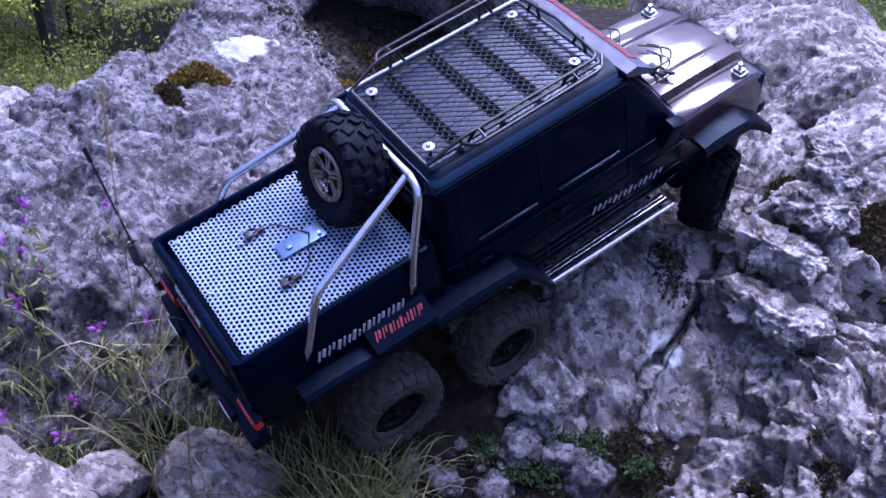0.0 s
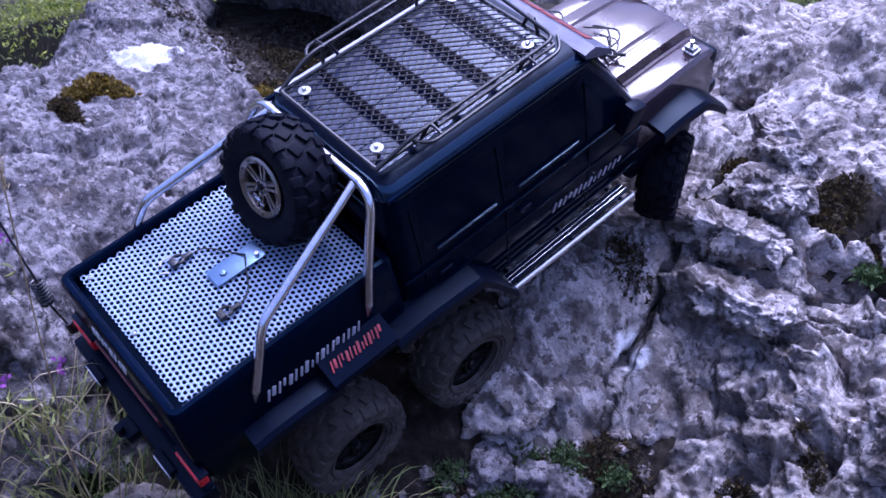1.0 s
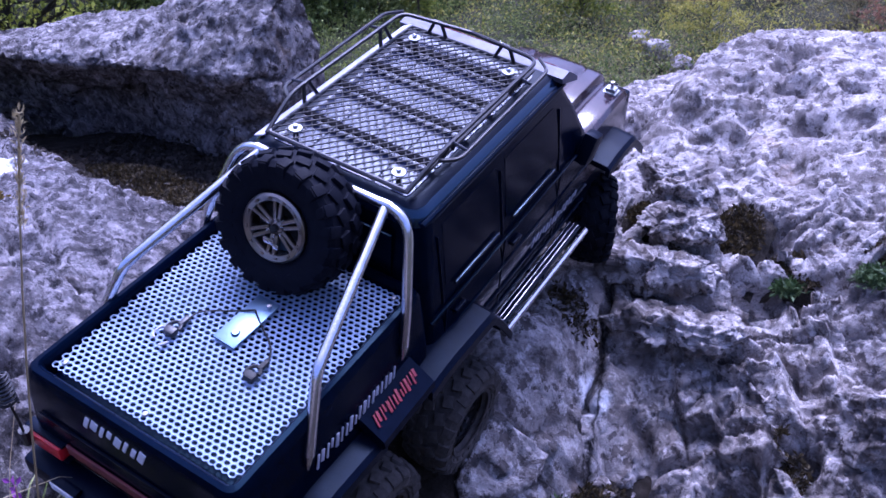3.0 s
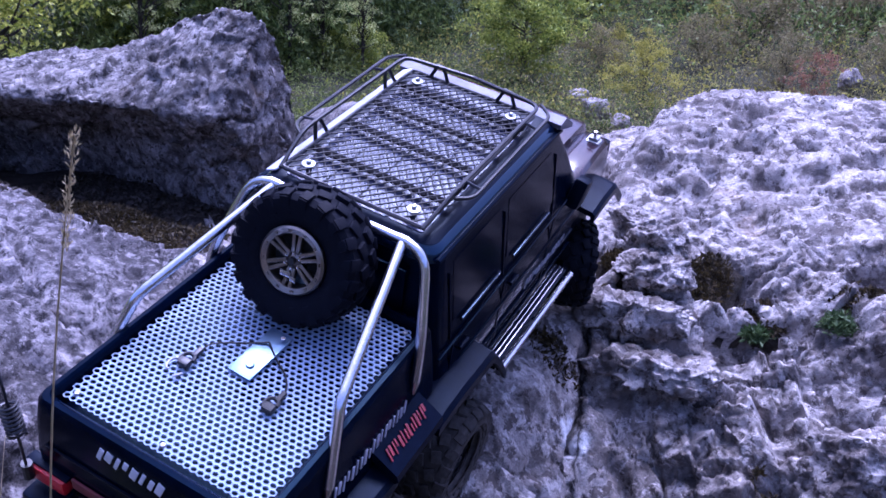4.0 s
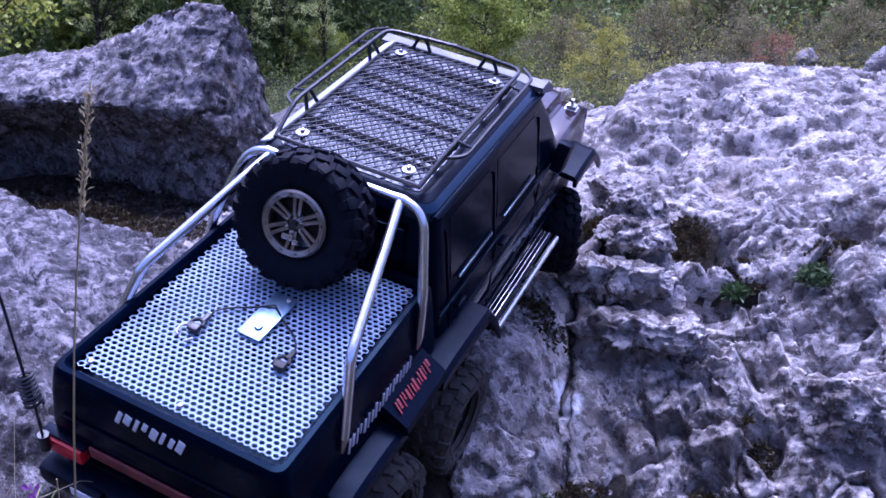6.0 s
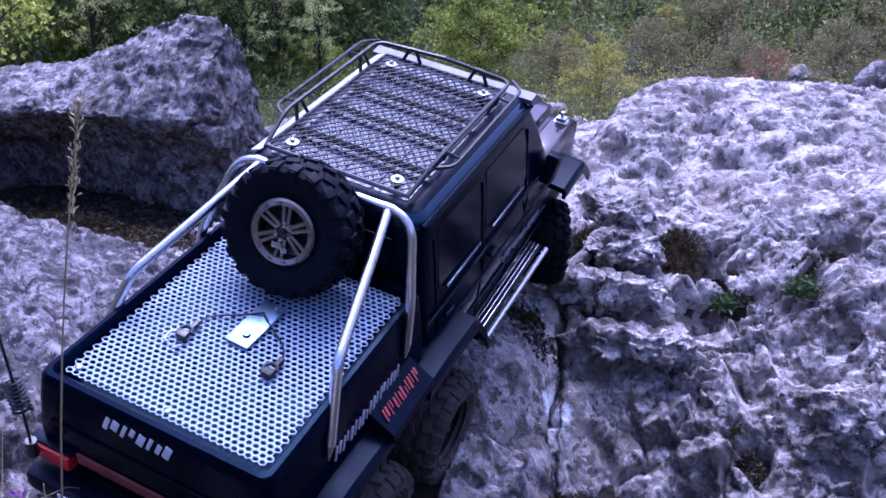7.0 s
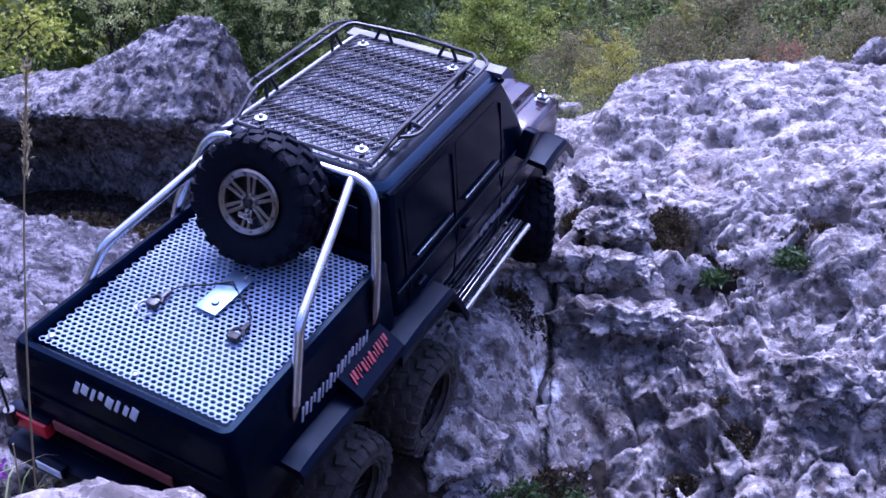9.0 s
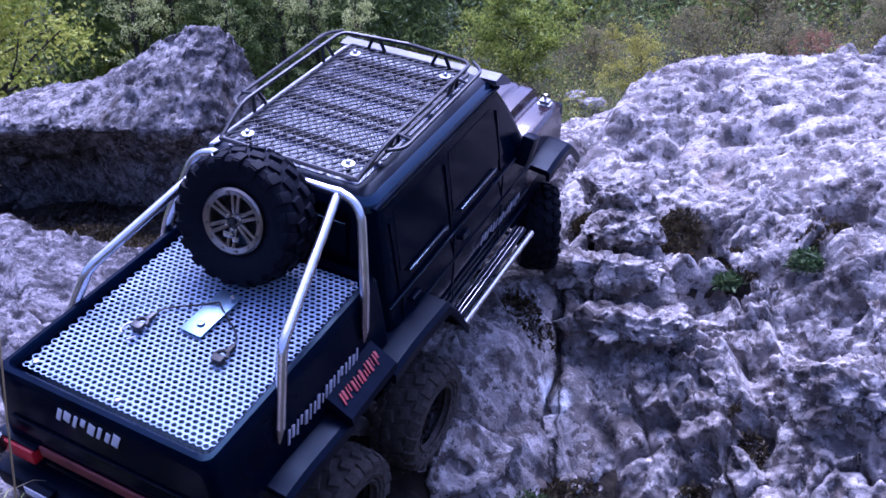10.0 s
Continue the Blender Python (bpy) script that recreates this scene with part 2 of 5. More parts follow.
LEAF_PALE = leaf_material("birch_leaf", (0.32, 0.37, 0.10), (0.74, 0.76, 0.34))
LEAF_RED = leaf_material("red_leaf", (0.21, 0.10, 0.055), (0.42, 0.22, 0.13))
LEAF_BROWN = leaf_material("brown_scrub", (0.11, 0.10, 0.045), (0.36, 0.32, 0.15))
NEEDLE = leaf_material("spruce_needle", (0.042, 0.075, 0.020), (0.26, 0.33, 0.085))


# ---- building helpers ----
def part(name, data, mat, parent=None, label="", smooth=35):
    """Links a bmesh, or a pair of vertices and faces, as one mesh object under parent."""
    me = bpy.data.meshes.new(name)
    if isinstance(data, tuple):
        me.from_pydata([tuple(map(float, p)) for p in data[0]], [], [tuple(map(int, f)) for f in data[1]])
    else:
        data.to_mesh(me)
        data.free()
    me.validate()
    me.materials.append(mat)
    if smooth:
        me.polygons.foreach_set("use_smooth", [True] * len(me.polygons))
        me.set_sharp_from_angle(angle=radians(smooth))
    ob = new(name, me)
    if parent is not None:
        ob.parent = parent
    if label:
        tagged(ob, label)
    return ob


def joined(*shapes):
    v, f = [], []
    for a, b in shapes:
        k = len(v)
        v.extend(map(tuple, a))
        f.extend([tuple(i + k for i in q) for q in b])
    return v, f


def moved(shape, m):
    return [tuple(m @ Vector(p)) for p in shape[0]], shape[1]


def mirrored(shape):
    return [(-p[0], p[1], p[2]) for p in shape[0]], [tuple(reversed(q)) for q in shape[1]]


def block(c, s, b=0.0):
    """A box round c of size s with bevelled edges."""
    bm = bmesh.new()
    bmesh.ops.create_cube(bm, size=1)
    for p in bm.verts:
        p.co = Vector((c[0] + p.co.x * s[0], c[1] + p.co.y * s[1], c[2] + p.co.z * s[2]))
    if b:
        bmesh.ops.bevel(bm, geom=list(bm.edges), offset=b, segments=2, affect="EDGES", profile=0.6)
    bm.verts.index_update()
    out = [tuple(p.co) for p in bm.verts], [tuple(q.index for q in f.verts) for f in bm.faces]
    bm.free()
    return out


def tube(path, r, sides=8, closed=False, taper=1.0):
    """A round rod along a path of points."""
    pts = [Vector(p) for p in path]
    n = len(pts)
    v, f = [], []
    up = None
    for i, p in enumerate(pts):
        a = pts[(i - 1) % n] if closed or i else p
        b = pts[(i + 1) % n] if closed or i < n - 1 else p
        d = (b - a).normalized()
        if up is None:
            up = d.orthogonal().normalized()
        up = (up - d * up.dot(d)).normalized()
        side = d.cross(up)
        k = r * (1 + (taper - 1) * i / max(1, n - 1))
        for j in range(sides):
            w = math.tau * j / sides
            v.append(tuple(p + (up * math.cos(w) + side * math.sin(w)) * k))
    for i in range(n if closed else n - 1):
        for j in range(sides):
            a, b = i * sides + j, i * sides + (j + 1) % sides
            c = (i + 1) % n * sides
            f.append((a, b, c + (j + 1) % sides, c + j))
    if not closed:
        f.append(tuple(reversed(range(sides))))
        f.append(tuple(range((n - 1) * sides, n * sides)))
    return v, f


def rounded(path, r, steps=5):
    """A path with its inner corners rounded to radius r."""
    p = [Vector(q) for q in path]
    out = [p[0]]
    for a, b, c in zip(p, p[1:], p[2:]):
        u, w = (a - b), (c - b)
        k = min(r, u.length * 0.45, w.length * 0.45)
        s, e = b + u.normalized() * k, b + w.normalized() * k
        out += [(s * (1 - t) ** 2 + b * 2 * t * (1 - t) + e * t * t) for t in (i / steps for i in range(steps + 1))]
    return out + [p[-1]]


def loft(loops, cap=True, closed=True):
    """Skins equal loops of points; closed loops run round."""
    n = len(loops[0])
    v = [tuple(p) for q in loops for p in q]
    f = []
    for i in range(len(loops) - 1):
        for j in range(n if closed else n - 1):
            f.append((i * n + j, i * n + (j + 1) % n, (i + 1) * n + (j + 1) % n, (i + 1) * n + j))
    if cap:
        f.append(tuple(reversed(range(n))))
        f.append(tuple(range((len(loops) - 1) * n, len(loops) * n)))
    return v, f


def plan_loop(hx, y0, y1, z, r=0.012, k=5, tilt=0.0):
    """A rounded rectangle, seen from above, at height z."""
    out = []
    for cx, cy, a in ((hx - r, y1 - r, 0), (-hx + r, y1 - r, 90), (-hx + r, y0 + r, 180), (hx - r, y0 + r, 270)):
        for i in range(k + 1):
            w = radians(a + 90 * i / k)
            x, y = cx + r * math.cos(w), cy + r * math.sin(w)
            out.append((x, y, z + tilt * (y - y0)))
    return out


def lathe(profile, sides=32):
    """Turns a profile of (radius, height along x) about the x axis."""
    loops = []
    for i in range(sides):
        w = math.tau * i / sides
        loops.append([(h, r * math.cos(w), r * math.sin(w)) for r, h in profile])
    n = len(profile)
    v = [p for q in loops for p in q]
    f = []
    for i in range(sides):
        for j in range(n - 1):
            a, b = i * n + j, (i + 1) % sides * n + j
            f.append((a, a + 1, b + 1, b))
    return v, f


# ---- noise on arrays ----
def hashed(i, j, k, s):
    h = (i * 374761393 + j * 668265263 + k * 2147483647 + s * 974634777) & 0xFFFFFFFF
    h = ((h ^ (h >> 13)) * 1274126177) & 0xFFFFFFFF
    h = ((h ^ (h >> 16)) * 2246822519) & 0xFFFFFFFF
    return ((h ^ (h >> 15)) & 0xFFFFFF) / float(0xFFFFFF)


def value_noise(p, s=0):
    """Smooth noise from -1 to 1 at an array of points."""
    p = np.asarray(p, float)
    c = np.floor(p).astype(np.int64)
    t = p - c
    t = t * t * t * (t * (t * 6 - 15) + 10)
    out = 0
    for dx in (0, 1):
        for dy in (0, 1):
            for dz in (0, 1):
                w = (t[:, 0] if dx else 1 - t[:, 0]) * (t[:, 1] if dy else 1 - t[:, 1]) * (t[:, 2] if dz else 1 - t[:, 2])
                out = out + w * hashed(c[:, 0] + dx, c[:, 1] + dy, c[:, 2] + dz, s)
    return out * 2 - 1


def fbm(p, scale, octaves=4, gain=0.5, s=0, ridged=False):
    p = np.asarray(p, float) * scale
    a, total, out = 1.0, 0.0, 0
    for o in range(octaves):
        w = value_noise(p + o * 17.3, s + o)
        out = out + a * ((1 - 2 * np.abs(w)) if ridged else w)
        total += a
        a *= gain
        p = p * 2.03
    return out / total


def cells(p, scale, s=0):
    """Distance to the nearest and the second nearest of scattered seeds, and the nearest one's own number."""
    return chips(p, scale, s)[:3]


def chips(p, scale, s=0):
    """As cells, with the way from the nearest seed, tipped along a direction of its own: a set of tilted facets."""
    p = np.asarray(p, float) * scale
    c = np.floor(p).astype(np.int64)
    d1, d2, own, tip = np.full(len(p), 9.0), np.full(len(p), 9.0), np.zeros(len(p)), np.zeros(len(p))
    for dx in (-1, 0, 1):
        for dy in (-1, 0, 1):
            for dz in (-1, 0, 1):
                q = [c[:, 0] + dx, c[:, 1] + dy, c[:, 2] + dz]
                v = [p[:, a] - q[a] - hashed(*q, s + a + 1) for a in range(3)]
                d = np.sqrt(v[0] ** 2 + v[1] ** 2 + v[2] ** 2)
                n = hashed(*q, s + 9)
                w = n * 40.0
                t = v[0] * np.cos(w) + v[1] * np.sin(w) + v[2] * np.sin(w * 1.7)
                own, tip = np.where(d < d1, n, own), np.where(d < d1, t, tip)
                d2 = np.where(d < d1, d1, np.minimum(d2, d))
                d1 = np.minimum(d1, d)
    return d1, d2, own, tip


def soft(x, w):
    """A smooth max(x, 0)."""
    return w * np.logaddexp(0, np.asarray(x, float) / w)


def step(x, a, b):
    t = np.clip((np.asarray(x, float) - a) / (b - a), 0, 1)
    return t * t * (3 - 2 * t)


def grid_faces(n, m, wrap=False):
    i, j = np.meshgrid(np.arange(n - 1), np.arange(m if wrap else m - 1), indexing="ij")
    a, b = i * m + j, i * m + (j + 1) % m
    return np.stack([a, a + m, b + m, b], -1).reshape(-1, 4)


def sheet(name, p, faces, mat, smooth=180):
    me = bpy.data.meshes.new(name)
    me.from_pydata(np.asarray(p, float).tolist(), [], np.asarray(faces).tolist())
    me.materials.append(mat)
    me.polygons.foreach_set("use_smooth", [True] * len(me.polygons))
    return new(name, me)


def vertex_normals(p, n, m, wrap=False):
    q = p.reshape(n, m, 3)
    du = np.gradient(q, axis=0)
    dv = (np.roll(q, -1, 1) - np.roll(q, 1, 1)) if wrap else np.gradient(q, axis=1)
    w = np.cross(du, dv).reshape(-1, 3)
    return w / (np.linalg.norm(w, axis=1, keepdims=True) + 1e-9)


def terraced(w, steps):
    """Turns smooth noise into shallow shelves with crisp, chipped edges."""
    t = np.asarray(w) * steps
    f = np.floor(t)
    return (f + step(t - f, 0.62, 1.0) + 0.35 * (t - f)) / steps


def weathered(p, nrm, rough=1.0, s=0, blocks=6.0, large=1.0):
    """Moves points of a rock along its normals: broken blocks with joints, tilted chips, hollows, pits and grain."""
    warp = np.stack([fbm(p, 16, 5, 0.65, s + k) for k in (11, 21, 31)], 1) * 0.020
    q = p + warp
    d1, d2, own, tip = chips(q * [1, 1, 1.4], blocks, s)
    edge = step((d2 - d1) / 0.045, 0, 1)
    h = large * ((own - 0.5) * 0.034 + tip * 0.22 / blocks) * edge - 0.020 * (1 - edge) * (own > 0.35)
    b1, b2, own5 = cells(q * [1, 1.5, 1.2], blocks * 1.2, s + 15)
    h -= 0.045 * large * step(np.clip(0.34 - b1, 0, 1) / 0.16, 0, 1) * (own5 > 0.82)
    f1, f2, own3, tip3 = chips(q * [1, 1.25, 1], 15, s + 2)
    h += ((own3 - 0.5) * 0.011 + tip3 * 0.016) * step((f2 - f1) / 0.05, 0, 1) * (0.35 + 0.65 * large)
    h += 0.018 * terraced(fbm(q, 10, 5, 0.6, s + 3), 5) * (0.4 + 0.6 * large)
    g1, g2, own4, tip4 = chips(q, 40, s + 6)
    h += (own4 - 0.5) * 0.004 + tip4 * 0.006
    e1, e2, own2 = cells(q, 23, s + 5)
    h -= 0.014 * step(np.clip(0.40 - e1, 0, 1) / 0.40, 0, 0.8) * (own2 > 0.78)
    h += 0.004 * fbm(q, 85, 4, 0.7, s + 7)
    return p + nrm * (h * rough)[:, None]


def craggy(p, nrm, rough=1.0, s=0, dome=0.0):
    """Moves points of the outcrop along its normals: tilted blocks split by crevices at two sizes, chips, scalloped hollows on the dome."""
    warp = np.stack([fbm(p, 9, 4, 0.6, s + k) for k in (11, 21, 31)], 1) * 0.030
    q = p + warp
    d1, d2, own, tip = chips(q * [1, 1.1, 0.9], 6.0, s)
    big = (own - 0.5) * 0.020 + tip * 0.026 - 0.022 * (1 - step(d2 - d1, 0.010, 0.050)) * (own > 0.50)
    f1, f2, own2, tip2 = chips(q * [1, 1.2, 1], 13, s + 2)
    mid = (own2 - 0.5) * 0.012 + tip2 * 0.015 - 0.010 * (1 - step(f2 - f1, 0.02, 0.08)) * (own2 > 0.60)
    g1, g2, own3, tip3 = chips(q, 31, s + 6)
    k1, k2, own5, tip5 = chips(q, 66, s + 16)
    keep = 1 - 0.70 * dome
    h = (big + mid + (own3 - 0.5) * 0.006 + tip3 * 0.010) * keep + ((own5 - 0.5) * 0.0025 + tip5 * 0.0045) * keep
    h += 0.007 * keep * fbm(q, 24, 5, 0.65, s + 7, True) + 0.003 * fbm(q, 85, 3, 0.6, s + 8)
    # worn shelves: flat treads and steep, broken risers
    h += 0.022 * keep * terraced(fbm(q * [1, 1.3, 1], 7, 3, 0.45, s + 40), 4)
    # scalloped bowls with sharp rims on the dome
    for scale, deep, least, k in ((8, 0.030, 0.40, 15), (16, 0.020, 0.40, 25), (34, 0.007, 0.35, 35)):
        e1, e2, own4 = cells(q * [1, 1.3, 1], scale, s + k)
        h -= dome * deep * (1 - step(e1, 0.05, 0.50)) * (own4 > least)
    return p + nrm * (h * rough)[:, None]


def height_over(q, n, m, gx, gy):
    """Looks up the finished height of a weathered sheet laid out over gx and gy."""
    z = q[:, 2].reshape(n, m)

    def top(x, y):
        i = np.clip(np.searchsorted(gx, np.asarray(x, float)), 0, n - 1)
        j = np.clip(np.searchsorted(gy, np.asarray(y, float)), 0, m - 1)
        return z[i, j]
    return top


# ---- the ground: one sheet, from under the truck to the far slope ----
def soil_height(x, y):
    x, y = np.asarray(x, float), np.asarray(y, float)
    r = np.hypot(x, y)
    near = -0.05 - 0.24 * np.clip(x, -0.45, 1.0) + 0.36 * (np.clip(y, 0.02, 0.9) - 0.64)
    near = near - 1.1 * soft(x - 0.05, 0.02) - 0.018
    near = np.maximum(near, -0.37 + 0.02 * np.sin(7 * x))
    near = near + 0.30 * soft(-0.16 - y, 0.05) * step(x, -0.25, 0.05)
    near = np.minimum(near, -0.10)
    wob = 0.05 * fbm(np.stack([x, y, 0 * x], -1).reshape(-1, 3), 9, 3, s=33).reshape(x.shape)
    pocket = step(x, -0.12, 0.02)
    near = near + (np.minimum(near, -0.262 - 0.10 * (np.clip(y, 0.1, 0.6) - 0.16)) - near) * step(x, 0.03, 0.10)
    beyond = 0.555 * (x + 0.43) + 0.83 * (y + 0.05)
    near = near - 0.55 * step(-beyond, 0.06, 0.35) * step(-x, 0.40, 0.55)
    near = near - 0.30 * step(y + wob, 0.36 + 0.18 * pocket, 0.50 + 0.14 * pocket) - 0.12 * step(-x, 0.2, 0.35) * step(y, -0.05, 0.1)
    near = np.maximum(near, -0.125 - 0.35 * (1 - step(-x, 0.22, 0.34)) - 0.3 * (1 - step(y, 0.36, 0.46)))
    lump = fbm(np.stack([x, y, 0 * x], -1).reshape(-1, 3), 7, 4, s=31).reshape(x.shape) * 0.018
    far = -0.80 + 0.085 * soft(r - 6, 0.8) + 0.20 * soft(r - 13, 2) + 0.25 * fbm(np.stack([x, y, 0 * x], -1).reshape(-1, 3), 0.35, 3, s=40).reshape(x.shape) * step(r, 3, 9)
    far = np.minimum(far, 60)
    return near + lump + (far - near) * step(r, 1.25, 4.0)


def make_ground():
    n = 261
    u = np.linspace(-1, 1, n)
    a = np.sinh(u * 7.0) / np.sinh(7.0) * 420 + u * 1.0
    x, y = np.meshgrid(a - 0.05, a + 0.15, indexing="ij")
    z = soil_height(x, y)
    ob = sheet("ground", np.stack([x, y, z], -1).reshape(-1, 3), grid_faces(n, n), SOIL)
    tagged(ob, "dark stony soil and rough turf falling to a valley slope", "ground", kind="structure")


make_ground()


# ---- rock outcrop under and beside the truck ----
def ledge_height(x, y):
    """The ramp of rock that carries the wheels."""
    return -0.05 - 0.24 * x + 0.36 * (y - 0.64)


def outcrop_height(x, y):
    slab = -0.315 + 0.68 * (y - 0.50) - 0.34 * soft(y - 0.86, 0.05) + 0.026 * np.exp(-((x - 0.08) / 0.20) ** 2 - ((y - 1.28) / 0.20) ** 2) + 0.04 * np.clip(x - 0.1, -0.3, 0.6) * (1 - step(y, 0.95, 1.2))
    slab = slab + 0.05 * np.exp(-((x - 0.42) / 0.14) ** 2 - ((y - 0.62) / 0.12) ** 2)
    slab = slab + 0.06 * np.exp(-((x - 0.50) / 0.15) ** 2 - ((y - 0.95) / 0.10) ** 2)
    crest = 1.34 + 0.16 * x
    left = step(-x, -0.05, 0.12)
    slab = slab - 0.42 * soft(y - crest, 0.03) - 1.0 * soft(y - crest - 0.55 - 0.35 * left, 0.05) - np.minimum(1.5 * soft(-0.035 - x, 0.014), 0.10) * step(y, 0.85, 1.05) - 0.05 * soft(x - 0.22, 0.03) * step(y, 1.1, 1.3) - 0.9 * soft(-0.30 - x, 0.03)
    slab = slab - 1.3 * soft(x - 1.05 - 0.10 * np.sin(5 * y) - 0.05 * np.sin(13 * y + 1), 0.06)
    foot = 0.455 - 0.30 * (x - 0.15) + 0.03 * np.sin(19 * x) + 0.02 * np.sin(47 * x + 1)
    slab = slab - 1.6 * soft(foot - y, 0.02)
    slab = slab + 0.085 * np.exp(-((x - 0.070) / 0.065) ** 2) * step(y, 0.45, 0.54) * (1 - step(y, 0.66, 0.78))
    slab = slab + 0.032 * step(x + 0.35 * (y - 0.70), 0.400, 0.425) * step(y, 0.62, 0.66) * (1 - step(y, 0.76, 0.84))
    ledge = ledge_height(x, np.minimum(y, 0.74)) - 0.5 * soft(y - 0.82, 0.03)
    ledge = ledge - 2.3 * soft(x - 0.066, 0.014) - 1.8 * soft(0.31 + 0.02 * np.sin(40 * x) - y, 0.02) - 0.8 * soft(-0.34 - x, 0.03)
    ledge = ledge - 0.045 * step(y, 0.48, 0.57)
    stones = -0.078 - 9 * ((x - 0.145) ** 2 + ((y - 0.75) * 0.8) ** 2)
    return np.maximum(np.maximum(slab, ledge), stones)


CRACK_X = 0.085
HOLLOWS = ((0.178, 0.822, 0.050, 0.085), (0.324, 0.566, 0.026, 0.055), (0.273, 0.523, 0.024, 0.050), (0.378, 0.855, 0.030, 0.040), (0.475, 0.550, 0.028, 0.045), (0.10, 0.60, 0.014, 0.025),
           (0.198, 1.083, 0.030, 0.030), (0.012, 1.077, 0.030, 0.030), (0.310, 1.180, 0.026, 0.024), (0.120, 1.230, 0.024, 0.022))
CREVICES = ((0.215, 0.625, 0.255, 0.672, 0.012, 0.045), (0.255, 0.672, 0.320, 0.655, 0.010, 0.035), (0.345, 0.610, 0.400, 0.660, 0.011, 0.045), (0.375, 0.690, 0.440, 0.640, 0.010, 0.040),
            (0.400, 0.560, 0.480, 0.545, 0.012, 0.040), (0.060, 0.722, 0.210, 0.722, 0.010, 0.040), (0.200, 0.745, 0.370, 0.785, 0.012, 0.035), (0.300, 0.590, 0.345, 0.540, 0.010, 0.035),
            (0.030, 0.905, 0.110, 0.830, 0.010, 0.030), (0.150, 0.560, 0.200, 0.470, 0.009, 0.030))


def make_outcrop():
    n, m = 620, 640
    gx = np.concatenate([np.linspace(-0.66, 0.75, n - 40), np.linspace(0.76, 1.7, 40)])
    gy = np.concatenate([np.linspace(0.22, 0.95, 340), np.linspace(0.953, 2.45, m - 340)])
    x, y = np.meshgrid(gx, gy, indexing="ij")
    p = np.stack([x, y, outcrop_height(x, y)], -1).reshape(-1, 3)
    nrm = vertex_normals(p, n, m)
    # calmer where the wheels stand
    calm = np.ones(len(p))
    for cx, cy in ((0.04, 0.64), (-0.154, 0.63), (0.034, 0.336), (-0.16, 0.322)):
        calm *= 1 - 0.8 * np.exp(-(((p[:, 0] - cx) / 0.05) ** 2 + ((p[:, 1] - cy) / 0.06) ** 2))
    dome = step(p[:, 1], 0.82, 0.95)
    q = craggy(p, nrm, 1.0, 2, dome)
    calm *= 1 - 0.80 * np.exp(-(((p[:, 0] - 0.10) / 0.085) ** 4 + ((p[:, 1] - 0.53) / 0.13) ** 4))
    q = p + (q - p) * calm[:, None]
    # hollows with soil in them, then crevices between the blocks
    w = 1 + 0.5 * value_noise(q * 38, 9)
    for hx, hy, r, deep in HOLLOWS:
        q -= nrm * (deep * np.exp(-(((q[:, 0] - hx) / r) ** 2 + ((q[:, 1] - hy) / r / 0.8) ** 2) ** 2 * w))[:, None]
    jag = np.stack([value_noise(q * 30 + 5, 12), value_noise(q * 30 + 9, 13)], 1) * 0.010
    for ax, ay, bx, by, wide, deep in CREVICES:
        v = np.array([bx - ax, by - ay])
        u = q[:, :2] + jag - [ax, ay]
        t = np.clip(u @ v / (v @ v), 0, 1)
        d = np.linalg.norm(u - t[:, None] * v, axis=1)
        q -= nrm * (deep * np.exp(-(d / wide) ** 2) * np.sin(np.pi * np.clip(t * 0.9 + 0.05, 0, 1)) ** 0.5)[:, None]
    # the long crack that runs down the face
    cx = CRACK_X + 0.32 * (0.60 - q[:, 1]) + 0.004 * np.sin(q[:, 1] * 45) + 0.008 * value_noise(q * [0, 40, 0] + 3.3, 5)
    gap = np.exp(-((q[:, 0] - cx) / 0.0032) ** 2) * step(q[:, 1], 0.40, 0.44) * (1 - step(q[:, 1], 0.69, 0.72))
    q -= nrm * (0.045 * gap)[:, None]
    ob = tagged(new("rock_outcrop"), "rugged pale grey limestone outcrop with pits and a long crack", "rock")
    faces = grid_faces(n, m)
    mid = p[faces[:, 0]]
    edge = 0.855 + 0.03 * np.sin(mid[:, 0] * 17) + 0.012 * np.sin(mid[:, 0] * 61)
    upper, inner = mid[:, 1] > edge, mid[:, 0] < CRACK_X + 0.32 * (0.60 - mid[:, 1])
    for name, label, pick in (("dome", "pale pitted dome of the outcrop", upper), ("wheel_ledge", "grey ledge under the wheels", ~upper & inner), ("broken_face", "steep broken face with crevices", ~upper & ~inner)):
        used, f = np.unique(faces[pick], return_inverse=True)
        piece = tagged(sheet(name, q[used], f.reshape(-1, 4), ROCK), label)
        piece.parent = ob
    return height_over(q, n, m, gx, gy)


outcrop_top = make_outcrop()


